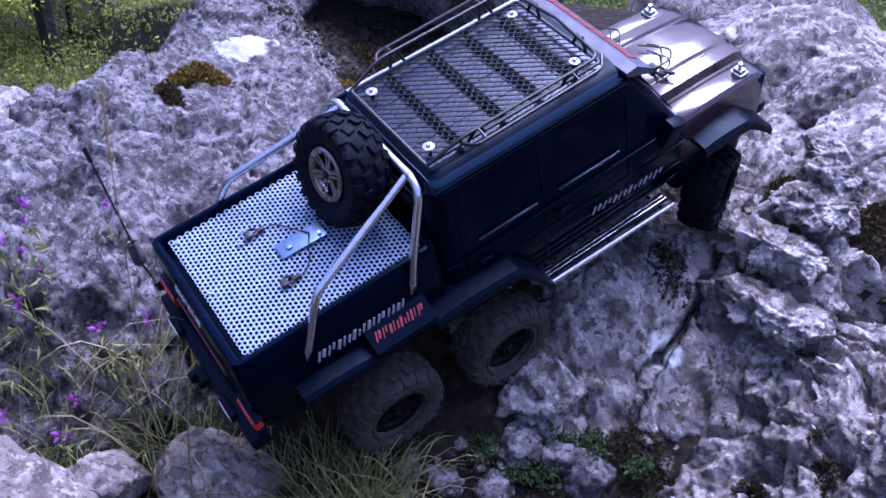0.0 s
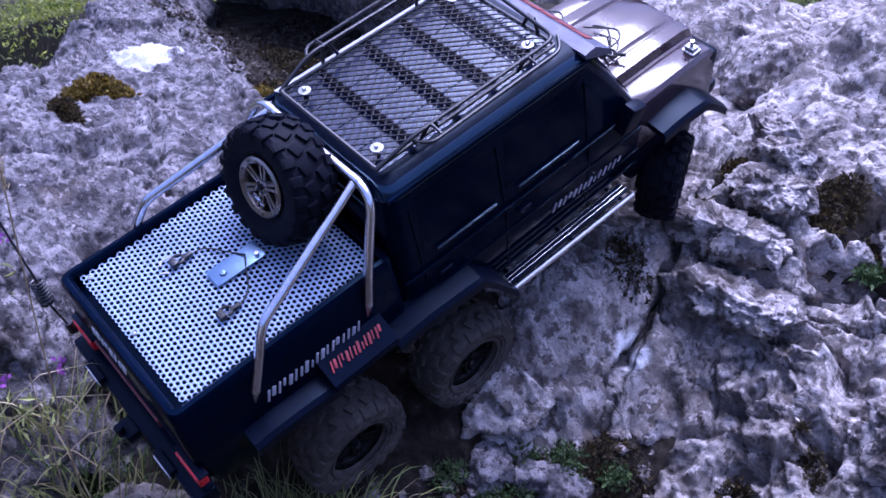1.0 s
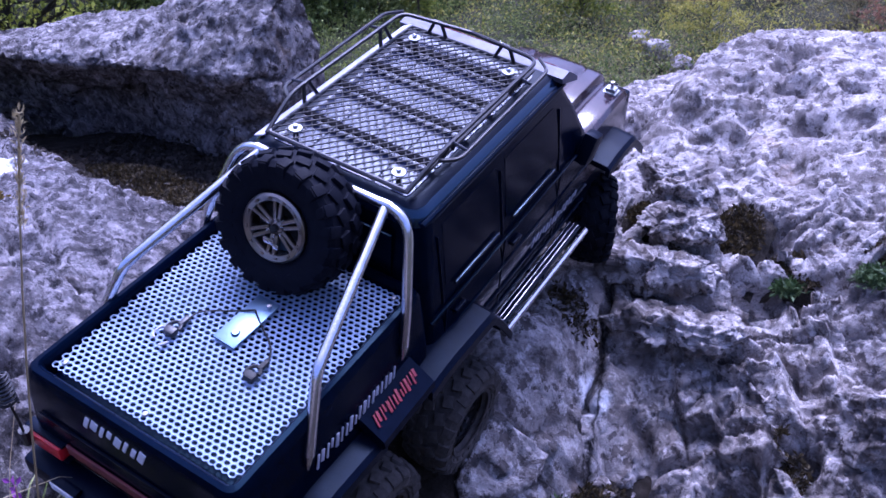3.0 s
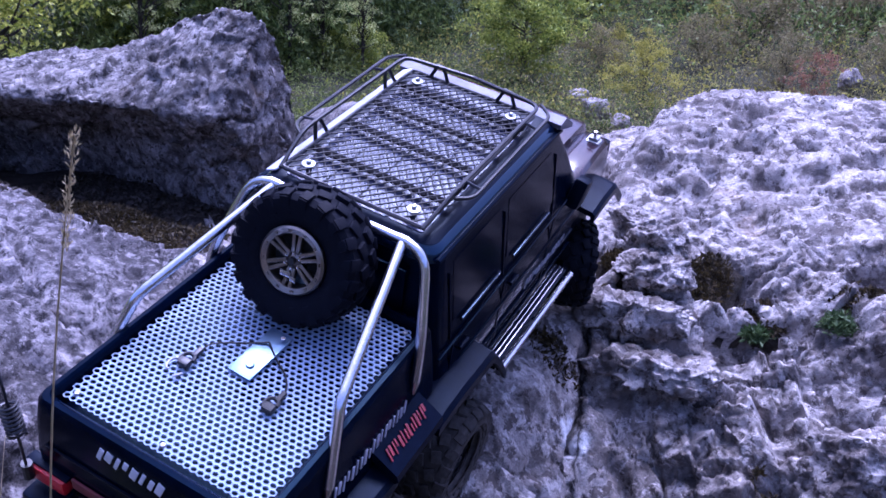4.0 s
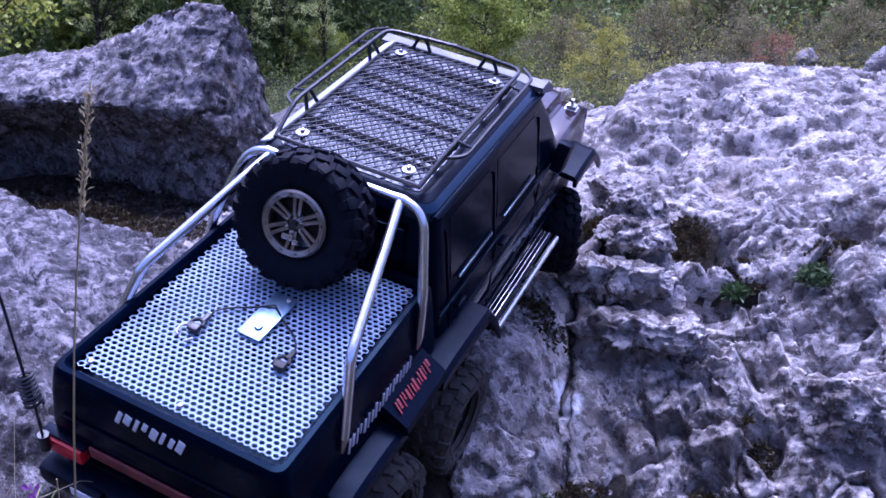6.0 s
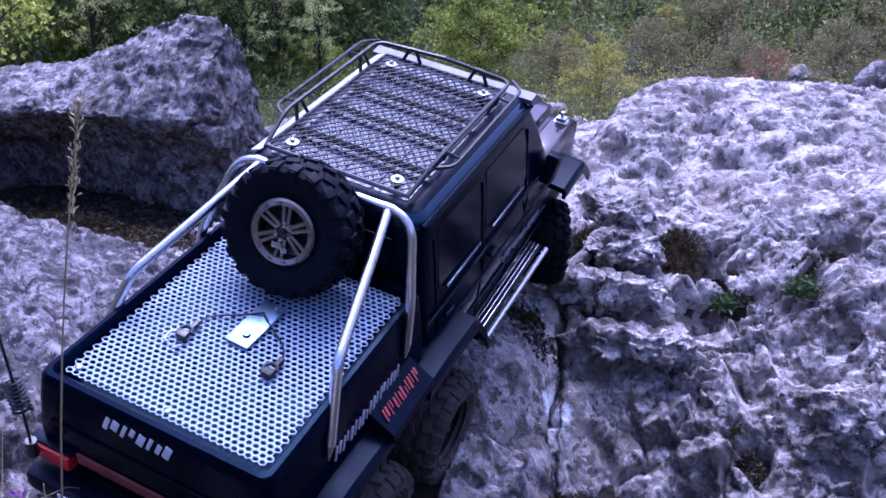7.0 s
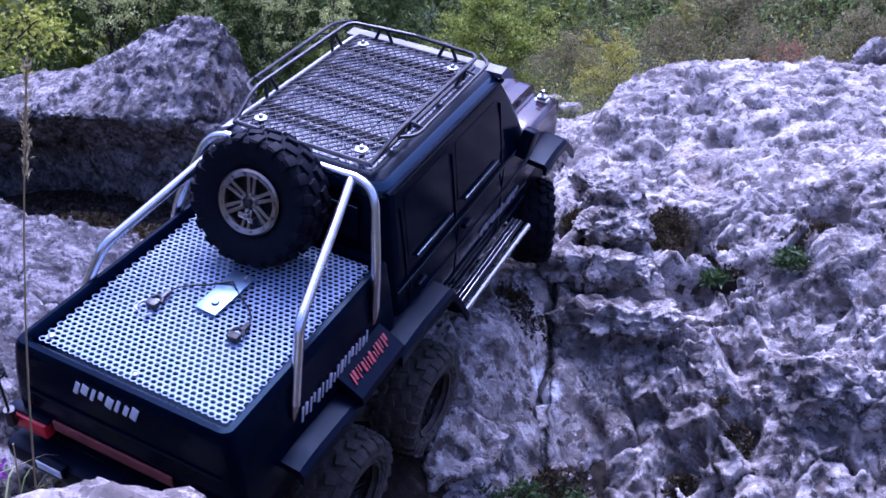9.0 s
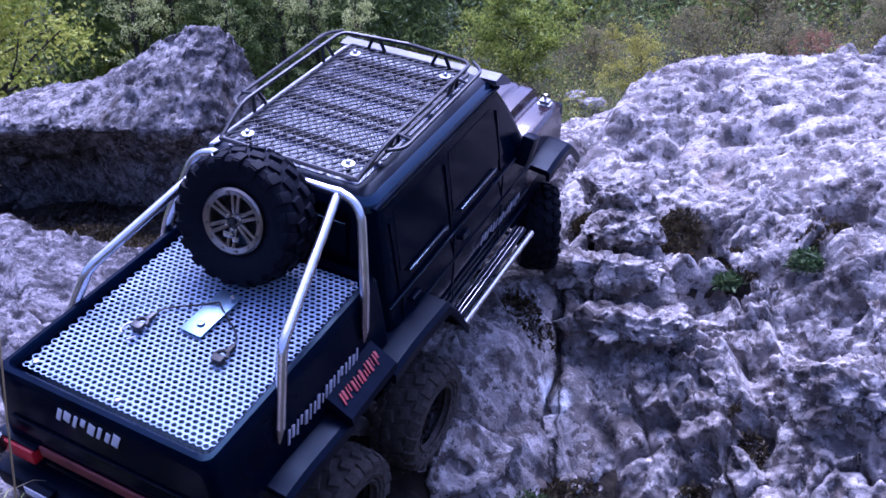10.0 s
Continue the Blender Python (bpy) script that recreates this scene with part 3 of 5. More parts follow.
# ---- the smooth slab beside the truck ----
def slab_height(x, y):
    z = 0.01 - 0.22 * (y - 0.2) + 0.05 * (-0.45 - x)
    side = (x + 0.43) * 0.555 + (y + 0.05) * 0.83 - 0.005 + 0.022 * np.sin(9 * (x - y) + 1) + 0.012 * np.sin(23 * (x - y)) + 0.006 * np.sin(51 * x)
    side = np.maximum(side, np.minimum(x + 0.54, -0.012 - y + 0.02 * np.sin(17 * x)))
    z = z - 0.60 * soft(-0.40 - x, 0.02) * step(-y, 0.02, 0.10)
    z = z - 3.5 * soft(-side - 0.01, 0.016)
    back = 0.452 + 0.025 * np.sin(15 * x + 1) + 0.012 * np.sin(41 * x) - 0.35 * np.minimum(x + 0.74, 0)
    z = z - 2.4 * soft(y - back, 0.016)
    z = z - 1.6 * soft(-0.31 - y + 0.05 * np.sin(11 * x) + 0.02 * np.sin(29 * x), 0.03)
    z = z - 0.75 * soft(x + 0.36 - 0.3 * soft(y - 0.15, 0.05), 0.05)
    z = z - 2.2 * soft(x + 0.185 + 0.018 * np.sin(31 * y) + 0.010 * np.sin(73 * y + 1), 0.012)
    return z


def make_slab():
    n, m = 400, 330
    gx, gy = np.linspace(-1.45, -0.12, n), np.linspace(-0.45, 0.74, m)
    x, y = np.meshgrid(gx, gy, indexing="ij")
    p = np.stack([x, y, slab_height(x, y)], -1).reshape(-1, 3)
    q = weathered(p, vertex_normals(p, n, m), 0.90, 20, 4.5, 0.34)
    for hx, hy, r in ((-0.516, 0.233, 0.015), (-0.531, 0.279, 0.012), (-0.256, 0.048, 0.012), (-0.52, 0.09, 0.006)):
        q[:, 2] -= 0.055 * np.exp(-(((q[:, 0] - hx) / r) ** 2 + ((q[:, 1] - hy) / r) ** 2) ** 2)
    ob = sheet("rock_slab", q, grid_faces(n, m), ROCK_SLAB)
    tagged(ob, "broad sloping slab of violet-grey limestone with round holes", "rock")
    return height_over(q, n, m, gx, gy)


slab_top = make_slab()


def on_slab(x, y):
    return float(slab_top(x, y))


# ---- the big undercut boulder behind ----
def make_boulder():
    n, m = 380, 260
    k = 40
    t = np.concatenate([np.zeros(k), np.linspace(0, 1, n - 2 * k), np.ones(k)])
    w = np.concatenate([np.linspace(0, 1, k), np.ones(n - 2 * k), np.linspace(1, 0, k)])
    end = w ** 0.8
    x = -1.56 + 0.935 * t + np.sign(t - 0.5) * 0.020 * (1 - end ** 3)
    top = 0.112 + 0.006 * np.sin(9 * t) + 0.112 * np.exp(-((x + 0.69) / np.where(x < -0.69, 0.33, 0.17)) ** 2) - 0.05 * step(-x, 1.2, 1.52)
    ring = [(0.660, 0.058), (0.668, 0.070), (0.82, 0.74), (0.95, 1.0), (1.10, 0.6), (1.18, -0.05), (1.15, -0.24), (1.06, -0.30), (0.96, -0.28), (0.90, -0.16), (0.815, -0.015), (0.715, 0.040)]
    k = len(ring)
    w = np.linspace(0, k, m, endpoint=False)
    i, f = np.floor(w).astype(int), (w % 1)
    p = np.zeros((n, m, 3))
    for a in range(n):
        zs = [z * top[a] if (z > 0.2) else z for _, z in ring]
        ys = [q[0] for q in ring]
        yy = np.array([ys[b % k] for b in i]) * (1 - f) + np.array([ys[(b + 1) % k] for b in i]) * f
        zz = np.array([zs[b % k] for b in i]) * (1 - f) + np.array([zs[(b + 1) % k] for b in i]) * f
        p[a, :, 0] = x[a]
        slim = 1 - 0.60 * float(step(t[a], 0.45, 1.0))
        mid = 0.66 + 0.27 * slim
        p[a, :, 1] = mid + (0.66 + (yy - 0.66) * slim - mid) * end[a] + 0.14 * (t[a] - 0.5)
        p[a, :, 2] = -0.05 + (zz + 0.05) * end[a]
    p = p.reshape(-1, 3)
    nrm = vertex_normals(p, n, m, True)
    if (nrm[:, 2] * (p[:, 2] > 0.1)).sum() < 0:
        nrm = -nrm
    q = weathered(p, nrm, 0.72, 50, 5.0, 0.34)
    f = np.concatenate([grid_faces(n, m, True)])
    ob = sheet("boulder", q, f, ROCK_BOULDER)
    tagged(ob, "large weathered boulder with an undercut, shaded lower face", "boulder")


make_boulder()


# ---- loose stones ----
def stone(name, at, size, s, mat, label, turn=0.0, cuts=9, rough=1.0, detail=5, category="stone", group="", blocky=False):
    """A broken stone: a ball cut by random planes, then weathered; at is the middle of its foot."""
    bm = bmesh.new()
    bmesh.ops.create_icosphere(bm, subdivisions=detail, radius=1)
    d = np.array([p.co[:] for p in bm.verts])
    f = [tuple(v.index for v in q.verts) for q in bm.faces]
    bm.free()
    rnd = np.random.RandomState(s)
    r = np.full(len(d), 1.05)
    for _ in range(cuts):
        nn = rnd.normal(size=3)
        nn /= np.linalg.norm(nn)
        c = d @ nn
        r = np.minimum(r, np.where(c > 0.05, rnd.uniform(0.62, 0.95) / np.maximum(c, 0.05), 9))
    if blocky:
        for axis in range(3):
            for sign in (1, -1):
                nn = rnd.normal(size=3) * 0.22
                nn[axis] += sign
                nn /= np.linalg.norm(nn)
                c = d @ nn
                r = np.minimum(r, np.where(c > 0.05, rnd.uniform(0.60, 0.76) / np.maximum(c, 0.05), 9))
    p = d * r[:, None] * np.array(size)
    k = max(size)
    if blocky:
        f1, f2, own, tip = chips(p / k + 0.03 * fbm(p / k, 6, 3, 0.6, s)[:, None], 3.6, s + 3)
        g1, g2, own4, tip4 = chips(p / k, 10, s + 4)
        p = p + d * (k * (((own - 0.5) * 0.09 + tip * 0.12) * step((f2 - f1) / 0.08, 0, 1) + (own4 - 0.5) * 0.02 + tip4 * 0.035))[:, None]
        rough = rough * 0.45
    h = 0.10 * fbm(p / k, 2.5, 4, 0.55, s) + 0.06 * fbm(p / k, 7, 4, 0.6, s + 1, True)
    e1 = cells(p / k, 6, s + 2)[0]
    h = h - 0.10 * np.clip(0.45 - e1, 0, 1)
    p = p + d * (h * k * rough)[:, None]
    ob = sheet(name, p, f, mat)
    ob.matrix_basis = pose(at[0], at[1], at[2] + size[2] * 0.75, 0, 0, turn)
    return tagged(ob, label, category, group)


def ground_z(x, y):
    return float(soil_height(np.array([x]), np.array([y]))[0])


for x, y, z, size, turn, k in ((0.172, -0.277, -0.124, (0.095, 0.066, 0.125), 30, 5), (0.229, -0.220, -0.136, (0.102, 0.068, 0.123), 24, 25)):
    stone("foreground_rock", (x, y, z), size, k, ROCK_DUSK, "pale rounded limestone rock with brown stains", turn, 7, 0.8, 6, "rock", "rocks before the truck")
stone("stone", (-0.075, -0.130, -0.295), (0.058, 0.046, 0.050), 11, ROCK_DUSK, "pale angular stone lying in the grass", 40, 9, 1, 5, "stone")
stone("stone", (-0.02, -0.01, -0.31), (0.085, 0.065, 0.055), 12, ROCK_DUSK, "grey pitted stone half sunk in the grass", 10, 9, 1, 5, "stone")
stone("stone", (0.145, 0.390, -0.345), (0.042, 0.032, 0.040), 13, ROCK_SLAB, "grey angular stone at the foot of the outcrop", 70, 10, 1, 5, "stone")
stone("rock", (-0.13, 1.18, -0.16), (0.10, 0.11, 0.085), 14, ROCK, "pale broken limestone rock behind the truck", 20, 9, 1, 6, "rock")
stone("rock", (0.47, 1.62, -0.24), (0.17, 0.14, 0.22), 15, ROCK_BOULDER, "dark pitted rock on the crest of the outcrop", 20, 9, 1, 6, "rock")
stone("rock", (-0.33, 1.27, -0.32), (0.24, 0.20, 0.18), 28, ROCK, "pale pitted rock behind the truck", 35, 9, 1, 6, "rock")
stone("rock", (-0.55, 1.52, -0.36), (0.26, 0.20, 0.17), 29, ROCK_BOULDER, "grey rock behind the truck", 80, 9, 1, 5, "rock")
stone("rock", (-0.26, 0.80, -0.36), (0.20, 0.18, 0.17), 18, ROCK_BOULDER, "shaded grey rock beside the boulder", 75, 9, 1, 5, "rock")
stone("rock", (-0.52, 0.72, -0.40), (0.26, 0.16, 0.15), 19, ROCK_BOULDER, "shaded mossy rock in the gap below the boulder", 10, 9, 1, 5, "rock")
stone("rock", (-1.22, -0.06, -0.40), (0.14, 0.12, 0.12), 16, ROCK, "pale rock lying beyond the slab", 20, 9, 1, 5, "rock")
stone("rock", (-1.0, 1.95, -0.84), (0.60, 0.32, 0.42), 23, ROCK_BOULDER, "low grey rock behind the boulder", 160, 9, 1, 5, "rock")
for left, away, k in ((19.3, 6.4, 0.10), (20.4, 6.9, 0.08), (1.0, 6.6, 0.10), (5.0, 8.0, 0.09), (17.8, 6.0, 0.07)):
    x, y = 0.42 - away * math.sin(radians(left)), -0.44 + away * math.cos(radians(left))
    stone("rock", (x, y, ground_z(x, y) + 0.05), (k * 1.3, k, k), int(60 + 3 * left), ROCK, "pale stone among the weeds of the slope", left * 9, 9, 1, 4, "rock", "stones on the slope")
for x, y, z, a, b, c, t, s in ((0.112, 0.690, -0.122, 0.094, 0.046, 0.027, 12, 101), (0.122, 0.752, -0.084, 0.064, 0.042, 0.028, 18, 102), (0.104, 0.795, -0.054, 0.046, 0.034, 0.028, 8, 103), (0.058, 0.850, -0.054, 0.038, 0.034, 0.030, 50, 104),
                               (0.165, 0.640, -0.168, 0.100, 0.046, 0.025, 6, 105), (0.425, 0.615, -0.225, 0.080, 0.060, 0.048, 35, 106)):
    stone("rock", (x, y, z), (a, b, c), s, ROCK, "pale broken rock wedged on the outcrop", t, 5, 0.9, 6, "rock", "broken rocks on the outcrop", True)
stone("rock", (-2.6, 0.75, -0.55), (0.30, 0.26, 0.18), 17, ROCK, "grey rock under the trees", 50, 9, 1, 5, "rock")
for x, y, k, t in ((0.085, 0.215, 0.022, 5), (0.115, 0.270, 0.026, 80), (0.135, 0.235, 0.018, 30), (0.095, 0.315, 0.030, 140), (0.170, 0.305, 0.028, 10), (0.215, 0.375, 0.026, 60), (0.060, 0.185, 0.016, 100), (0.260, 0.400, 0.030, 20), (0.128, 0.350, 0.024, 45)):
    stone("loose_stone", (x, y, ground_z(x, y) - k * 0.35), (k * 1.25, k, k * 0.7), int(800 + 1000 * x), ROCK_SLAB, "grey broken stone at the foot of the outcrop", t, 5, 1, 4, "stone", "stones at the foot of the outcrop", True)


# ---- the model truck; its own frame: x to its right, y ahead, z up, from the rear edge of the load floor ----
TRUCK = Matrix(((0.9692, 0.0, 0.2464, 0), (0.0727, 0.9554, -0.2861, 0), (-0.2354, 0.2952, 0.9260, 0), (0, 0, 0, 1)))
truck = tagged(new("model_truck"), "black six-wheeled model off-road truck climbing a rock ledge", "model truck")
truck.matrix_basis = TRUCK


def both(name, shape, mat, parent, label=""):
    """The same part on either side."""
    part(name, shape, mat, parent, label)
    part(name, mirrored(shape), mat, parent, label)


def mark_row(name, parent, m, n, pitch, tall, wide, mat, lean=0.4):
    """A row of plain slanted bars of uneven length; m lays x along the row and -y out of the surface."""
    turn = math.degrees(math.atan(lean * 0.6))
    for k in range(2 * n):
        cut = (1.0, 0.80, 1.0, 0.62, 0.90)[k % 5]
        bar = moved(block((0, 0, 0), (wide * (1.0, 1.5, 0.8)[k % 3], 0.0010, tall * cut), 0.0003), pose(0, 0, (1 - cut) * tall * (0.5 if k % 2 else -0.3), 0, turn))
        part(name, moved(bar, m @ Matrix.Translation((k * pitch / 2, 0, 0))), mat, parent)


def make_bed():
    rings = [(0.092, -0.004, 0.205, -0.125), (0.101, -0.014, 0.205, -0.100), (0.1055, -0.019, 0.205, -0.070), (0.1050, -0.0195, 0.205, -0.052),
             (0.1010, -0.018, 0.205, -0.020), (0.0980, -0.0165, 0.205, -0.004), (0.0968, -0.0155, 0.205, 0.003), (0.0945, -0.0135, 0.203, 0.0065),
             (0.0910, -0.0100, 0.200, 0.0070), (0.0888, -0.0075, 0.198, 0.0055), (0.0876, -0.0060, 0.197, 0.001), (0.0874, -0.0058, 0.197, -0.012)]
    bed = part("load_bed", loft([plan_loop(a, b, c, z, 0.008 if i < 9 else 0.003) for i, (a, b, c, z) in enumerate(rings)]), PAINT, truck, "black load bed with a rounded rim")
    # seam and lamps on the tailgate
    part("tailgate_seam", block((0, -0.0198, -0.036), (0.178, 0.0016, 0.0016), 0.0004), TRIM, bed)
    part("red_strip", block((-0.012, -0.0210, -0.064), (0.112, 0.0022, 0.0105), 0.0008), RED_DULL, bed, "faded red reflector strip")
    for s in (-1, 1):
        lamp = part("tail_lamp", block((s * 0.0915, -0.0215, -0.073), (0.036, 0.010, 0.015), 0.003), RED, truck, "red tail lamp")
        part("lamp_bezel", joined(block((s * 0.0915, -0.0195, -0.0822), (0.040, 0.009, 0.0025), 0.0008), block((s * 0.0915, -0.0195, -0.0638), (0.040, 0.009, 0.0025), 0.0008)), TRIM, lamp)
    bumper = part("rear_bumper", block((0, -0.026, -0.100), (0.222, 0.022, 0.020), 0.005), TRIM, truck, "black rear bumper")
    for s in (-1, 1):
        pad = part("bumper_pad", block((s * 0.062, -0.036, -0.092), (0.028, 0.008, 0.012), 0.002), TRIM, bumper)
        for k in range(4):
            part("pad_stripe", block((s * 0.062, -0.0405, -0.0885 - k * 0.0022), (0.024, 0.0010, 0.0009)), WHITE_MARK, pad)
    part("tow_hitch", joined(block((0.0, -0.040, -0.108), (0.022, 0.020, 0.012), 0.003), tube([(0, -0.050, -0.106), (0, -0.050, -0.094)], 0.004, 10)), TRIM, bumper)
    # plain slanted strokes where makers' marks sit
    mark_row("tail_mark_stroke", bed, pose(-0.0345, -0.0180, -0.0090, -8), 4, 0.0148, 0.0115, 0.0038, WHITE_MARK, 0.60)
    mark_row("side_mark_stroke", bed, pose(0.1042, 0.058, -0.0370, -7, 0, 90), 9, 0.0112, 0.0125, 0.0024, GREY_MARK, 0.60)
    # perforated floor
    v, f = [], []
    dx, r = 0.00565, 0.00225
    dy = dx * 0.80
    row = 0
    y = 0.002
    while y < 0.194:
        x = -0.0838 + (dx / 2 if row % 2 else 0)
        while x < 0.0840:
            k = len(v)
            hexa = [(x + dx / 2 * a, y + dy * 2 / 3 * b) for a, b in ((1, -0.5), (1, 0.5), (0, 1), (-1, 0.5), (-1, -0.5), (0, -1))]
            hole = [(x + r * math.cos(radians(30 + 60 * (i - 1))) * 1.12, y + r * 0.86 * math.sin(radians(30 + 60 * (i - 1)))) for i in range(6)]
            v += [(a, b, 0.0) for a, b in hexa] + [(a, b, 0.0) for a, b in hole] + [(a, b, -0.0010) for a, b in hole]
            for i in range(6):
                j = (i + 1) % 6
                f += [(k + i, k + j, k + 6 + j, k + 6 + i), (k + 6 + i, k + 6 + j, k + 12 + j, k + 12 + i)]
            x += dx
        y += dy
        row += 1
    # one sheet: neighbouring cells share their corners
    v = np.round(np.array(v), 6)
    v, place = np.unique(v, axis=0, return_inverse=True)
    f = place.reshape(-1)[np.array(f)]
    part("perforated_floor", (v, f), ALU, bed, "bright perforated aluminium load floor", smooth=0)
    for x, y in ((-0.079, 0.006), (0.079, 0.190), (-0.079, 0.190), (0.0, 0.005)):
        part("rivet", moved(lathe([(0.0, 0.0016), (0.0018, 0.0013), (0.0024, 0.0)], 10), pose(x, y, 0.0003, 0, -90, 0)), WASHER, bed)


def make_roll_bar():
    hoop = rounded([(0.1030, 0.168, -0.020), (0.1000, 0.176, 0.012), (0.0800, 0.207, 0.0745), (-0.0800, 0.207, 0.0745), (-0.1000, 0.176, 0.012), (-0.1030, 0.168, -0.020)], 0.020, 7)
    bar = part("roll_bar", tube(hoop, 0.0041, 12), CHROME, truck, "polished chrome tube roll bar")
    leg = rounded([(0.0600, 0.206, 0.0735), (0.0905, 0.080, 0.0315), (0.1035, 0.050, -0.020)], 0.010, 6)
    both("stay", tube(leg, 0.0041, 12), CHROME, bar)
    both("clamp", tube([(0.0555, 0.207, 0.0745), (0.0645, 0.207, 0.0745)], 0.0046, 12), CHROME, bar)
    for y in (0.0500, 0.1680):
        both("tube_end", tube([(0.1033, y + 0.0003, -0.019), (0.1040, y - 0.002, -0.025), (0.1046, y - 0.004, -0.031)], 0.0040, 12, taper=0.25), CHROME, bar)


def carcass_shape(R=0.056, r=0.0255, w=0.046):
    """The bare body of a fat off-road tyre on the x axis."""
    h = w / 2
    return lathe([(r, -h * 0.62), (r + 0.004, -h * 0.80), (R * 0.72, -h * 1.0), (R * 0.86, -h * 0.96), (R * 0.93, -h * 0.80), (R * 0.945, -h * 0.4), (R * 0.95, 0),
                  (R * 0.945, h * 0.4), (R * 0.93, h * 0.80), (R * 0.86, h * 0.96), (R * 0.72, h * 1.0), (r + 0.004, h * 0.80), (r, h * 0.62)], 44)


def mesh_of(name, shape, mat):
    ob = part(name, shape, mat)
    me = ob.data
    bpy.data.objects.remove(ob)
    return me


def add_tread(tyre, m, mat, R=0.056, w=0.046, lugs=20):
    """Staggered tread blocks and shoulder lugs, each its own piece on shared meshes."""
    h = w / 2
    key = mat.name
    if key not in TREAD:
        side = joined(block((0, 0, 0), (0.42 * h, 0.0090, 0.0056), 0.0008), moved(block((0, 0, 0), (0.0048, 0.0080, 0.0145), 0.0010), pose(0.0054, 0, -0.0056, 0, -14)))
        TREAD[key] = mesh_of("tread_block", block((0, 0, 0), (0.40 * h, 0.0110, 0.0056), 0.0008), mat), mesh_of("shoulder_lug", side, mat)
    mid, edge = TREAD[key]
    for k in range(lugs):
        a = 360 / lugs * k
        for x, da, yaw in ((-0.30, 0.0, 22), (0.30, 9.0, 22), (-0.76, 9.0, -8), (0.76, 0.0, -8)):
            ob = new("tread_block" if abs(x) < 0.5 else "shoulder_lug", mid if abs(x) < 0.5 else edge)
            ob.parent = tyre
            z = R - 0.0030 - (0.0022 if abs(x) > 0.5 else 0)
            ob.matrix_basis = m @ pose(0, 0, 0, a + da) @ pose(x * h, 0, z, 0, 18 * x * 1.6, yaw) @ (pose(0, 0, 0, 0, 0, 180) if x < -0.5 else Matrix.Identity(4))


TREAD = {}


def rim_shape(r=0.0262, w=0.020):
    """The dished face of a rim on the x axis with six paired spokes, facing +x."""
    out = [lathe([(r * 0.83, w), (r * 0.98, w + 0.0016), (r + 0.0012, w), (r + 0.0012, w - 0.004), (r * 0.86, w - 0.005), (r * 0.80, -w), (r * 0.76, -w), (r * 0.79, w - 0.002), (r * 0.83, w)], 40)]
    out.append(lathe([(0.0001, w - 0.002), (0.0036, w - 0.0022), (0.0052, w - 0.004), (0.0074, w - 0.006), (0.0078, w - 0.012), (0.0001, w - 0.012)], 20))
    for k in range(6):
        for s in (-1, 1):
            b = block((0, 0, 0), (0.0046, 0.0031, 0.0160), 0.0008)
            out.append(moved(b, pose(0, 0, 0, 60 * k) @ pose(w - 0.0036, s * 0.0023, 0.0142, s * -4, 8)))
        for a in (15, 45):
            out.append(moved(block((0, 0, 0), (0.0016, 0.0030, 0.0016), 0.0004), pose(0, 0, 0, 60 * k + a) @ pose(w + 0.0012, 0, r * 0.90)))
    return joined(*out)


def make_spare():
    m = Matrix.Translation((-0.003, 0.152, 0.060)) @ pose(0, 0, 0, -20) @ pose(0, 0, 0, 0, 0, -86) @ Matrix.Translation((-0.0195, 0, 0))
    spare = part("spare_tyre", moved(carcass_shape(), m), RUBBER, truck, "black knobbly spare tyre leaning on the roll bar")
    add_tread(spare, m, RUBBER)
    part("spare_rim", moved(rim_shape(), m), RIM, spare, "satin metal six-spoke rim")
    # dark disc set behind the spokes as the shade in the rim
    part("rim_shade_disc", moved(lathe([(0.0001, 0.0085), (0.0205, 0.0085), (0.0205, 0.0060), (0.0001, 0.0060)], 28), m), WIRE, spare, "dark disc for the shade inside the rim")
    part("wheel_nut", moved(lathe([(0.0001, 0.0215), (0.0030, 0.0215), (0.0034, 0.0165), (0.0034, 0.010)], 6), m), WIRE, spare, "dark hollow hub")
    for k in range(6):
        a = radians(60 * k + 30)
        part("rim_bolt", moved(lathe([(0.0001, 0.0192), (0.0013, 0.0190), (0.0015, 0.0160)], 8), m @ Matrix.Translation((0, 0.0064 * math.cos(a), 0.0064 * math.sin(a)))), CHROME, spare)
    part("shiny_tag", moved(joined(block((0.0195, -0.003, -0.0115), (0.0016, 0.009, 0.0045), 0.0006), block((0.0195, 0.004, -0.0140), (0.0016, 0.005, 0.004), 0.0006)), m), CHROME, spare, "shiny bolt plate")
    plate = part("spare_bracket", joined(moved(block((0, 0, 0), (0.021, 0.050, 0.0018), 0.0006), pose(0.003, 0.106, 0.0035, 3, 0, -3)), moved(block((0, 0, 0), (0.018, 0.0018, 0.045), 0.0006), pose(0.0, 0.150, 0.024, -20))), PLATE, truck, "bare metal spare wheel bracket")
    part("bracket_screw", moved(lathe([(0.0001, 0.0018), (0.0026, 0.0016), (0.0034, 0.0)], 14), pose(0.004, 0.092, 0.0040, 0, -90)), PLATE, plate)
    part("bracket_nut", moved(lathe([(0.0001, 0.003), (0.002, 0.003), (0.002, 0)], 6), pose(0.010, 0.124, 0.006, 0, -90)), CHROME, plate)


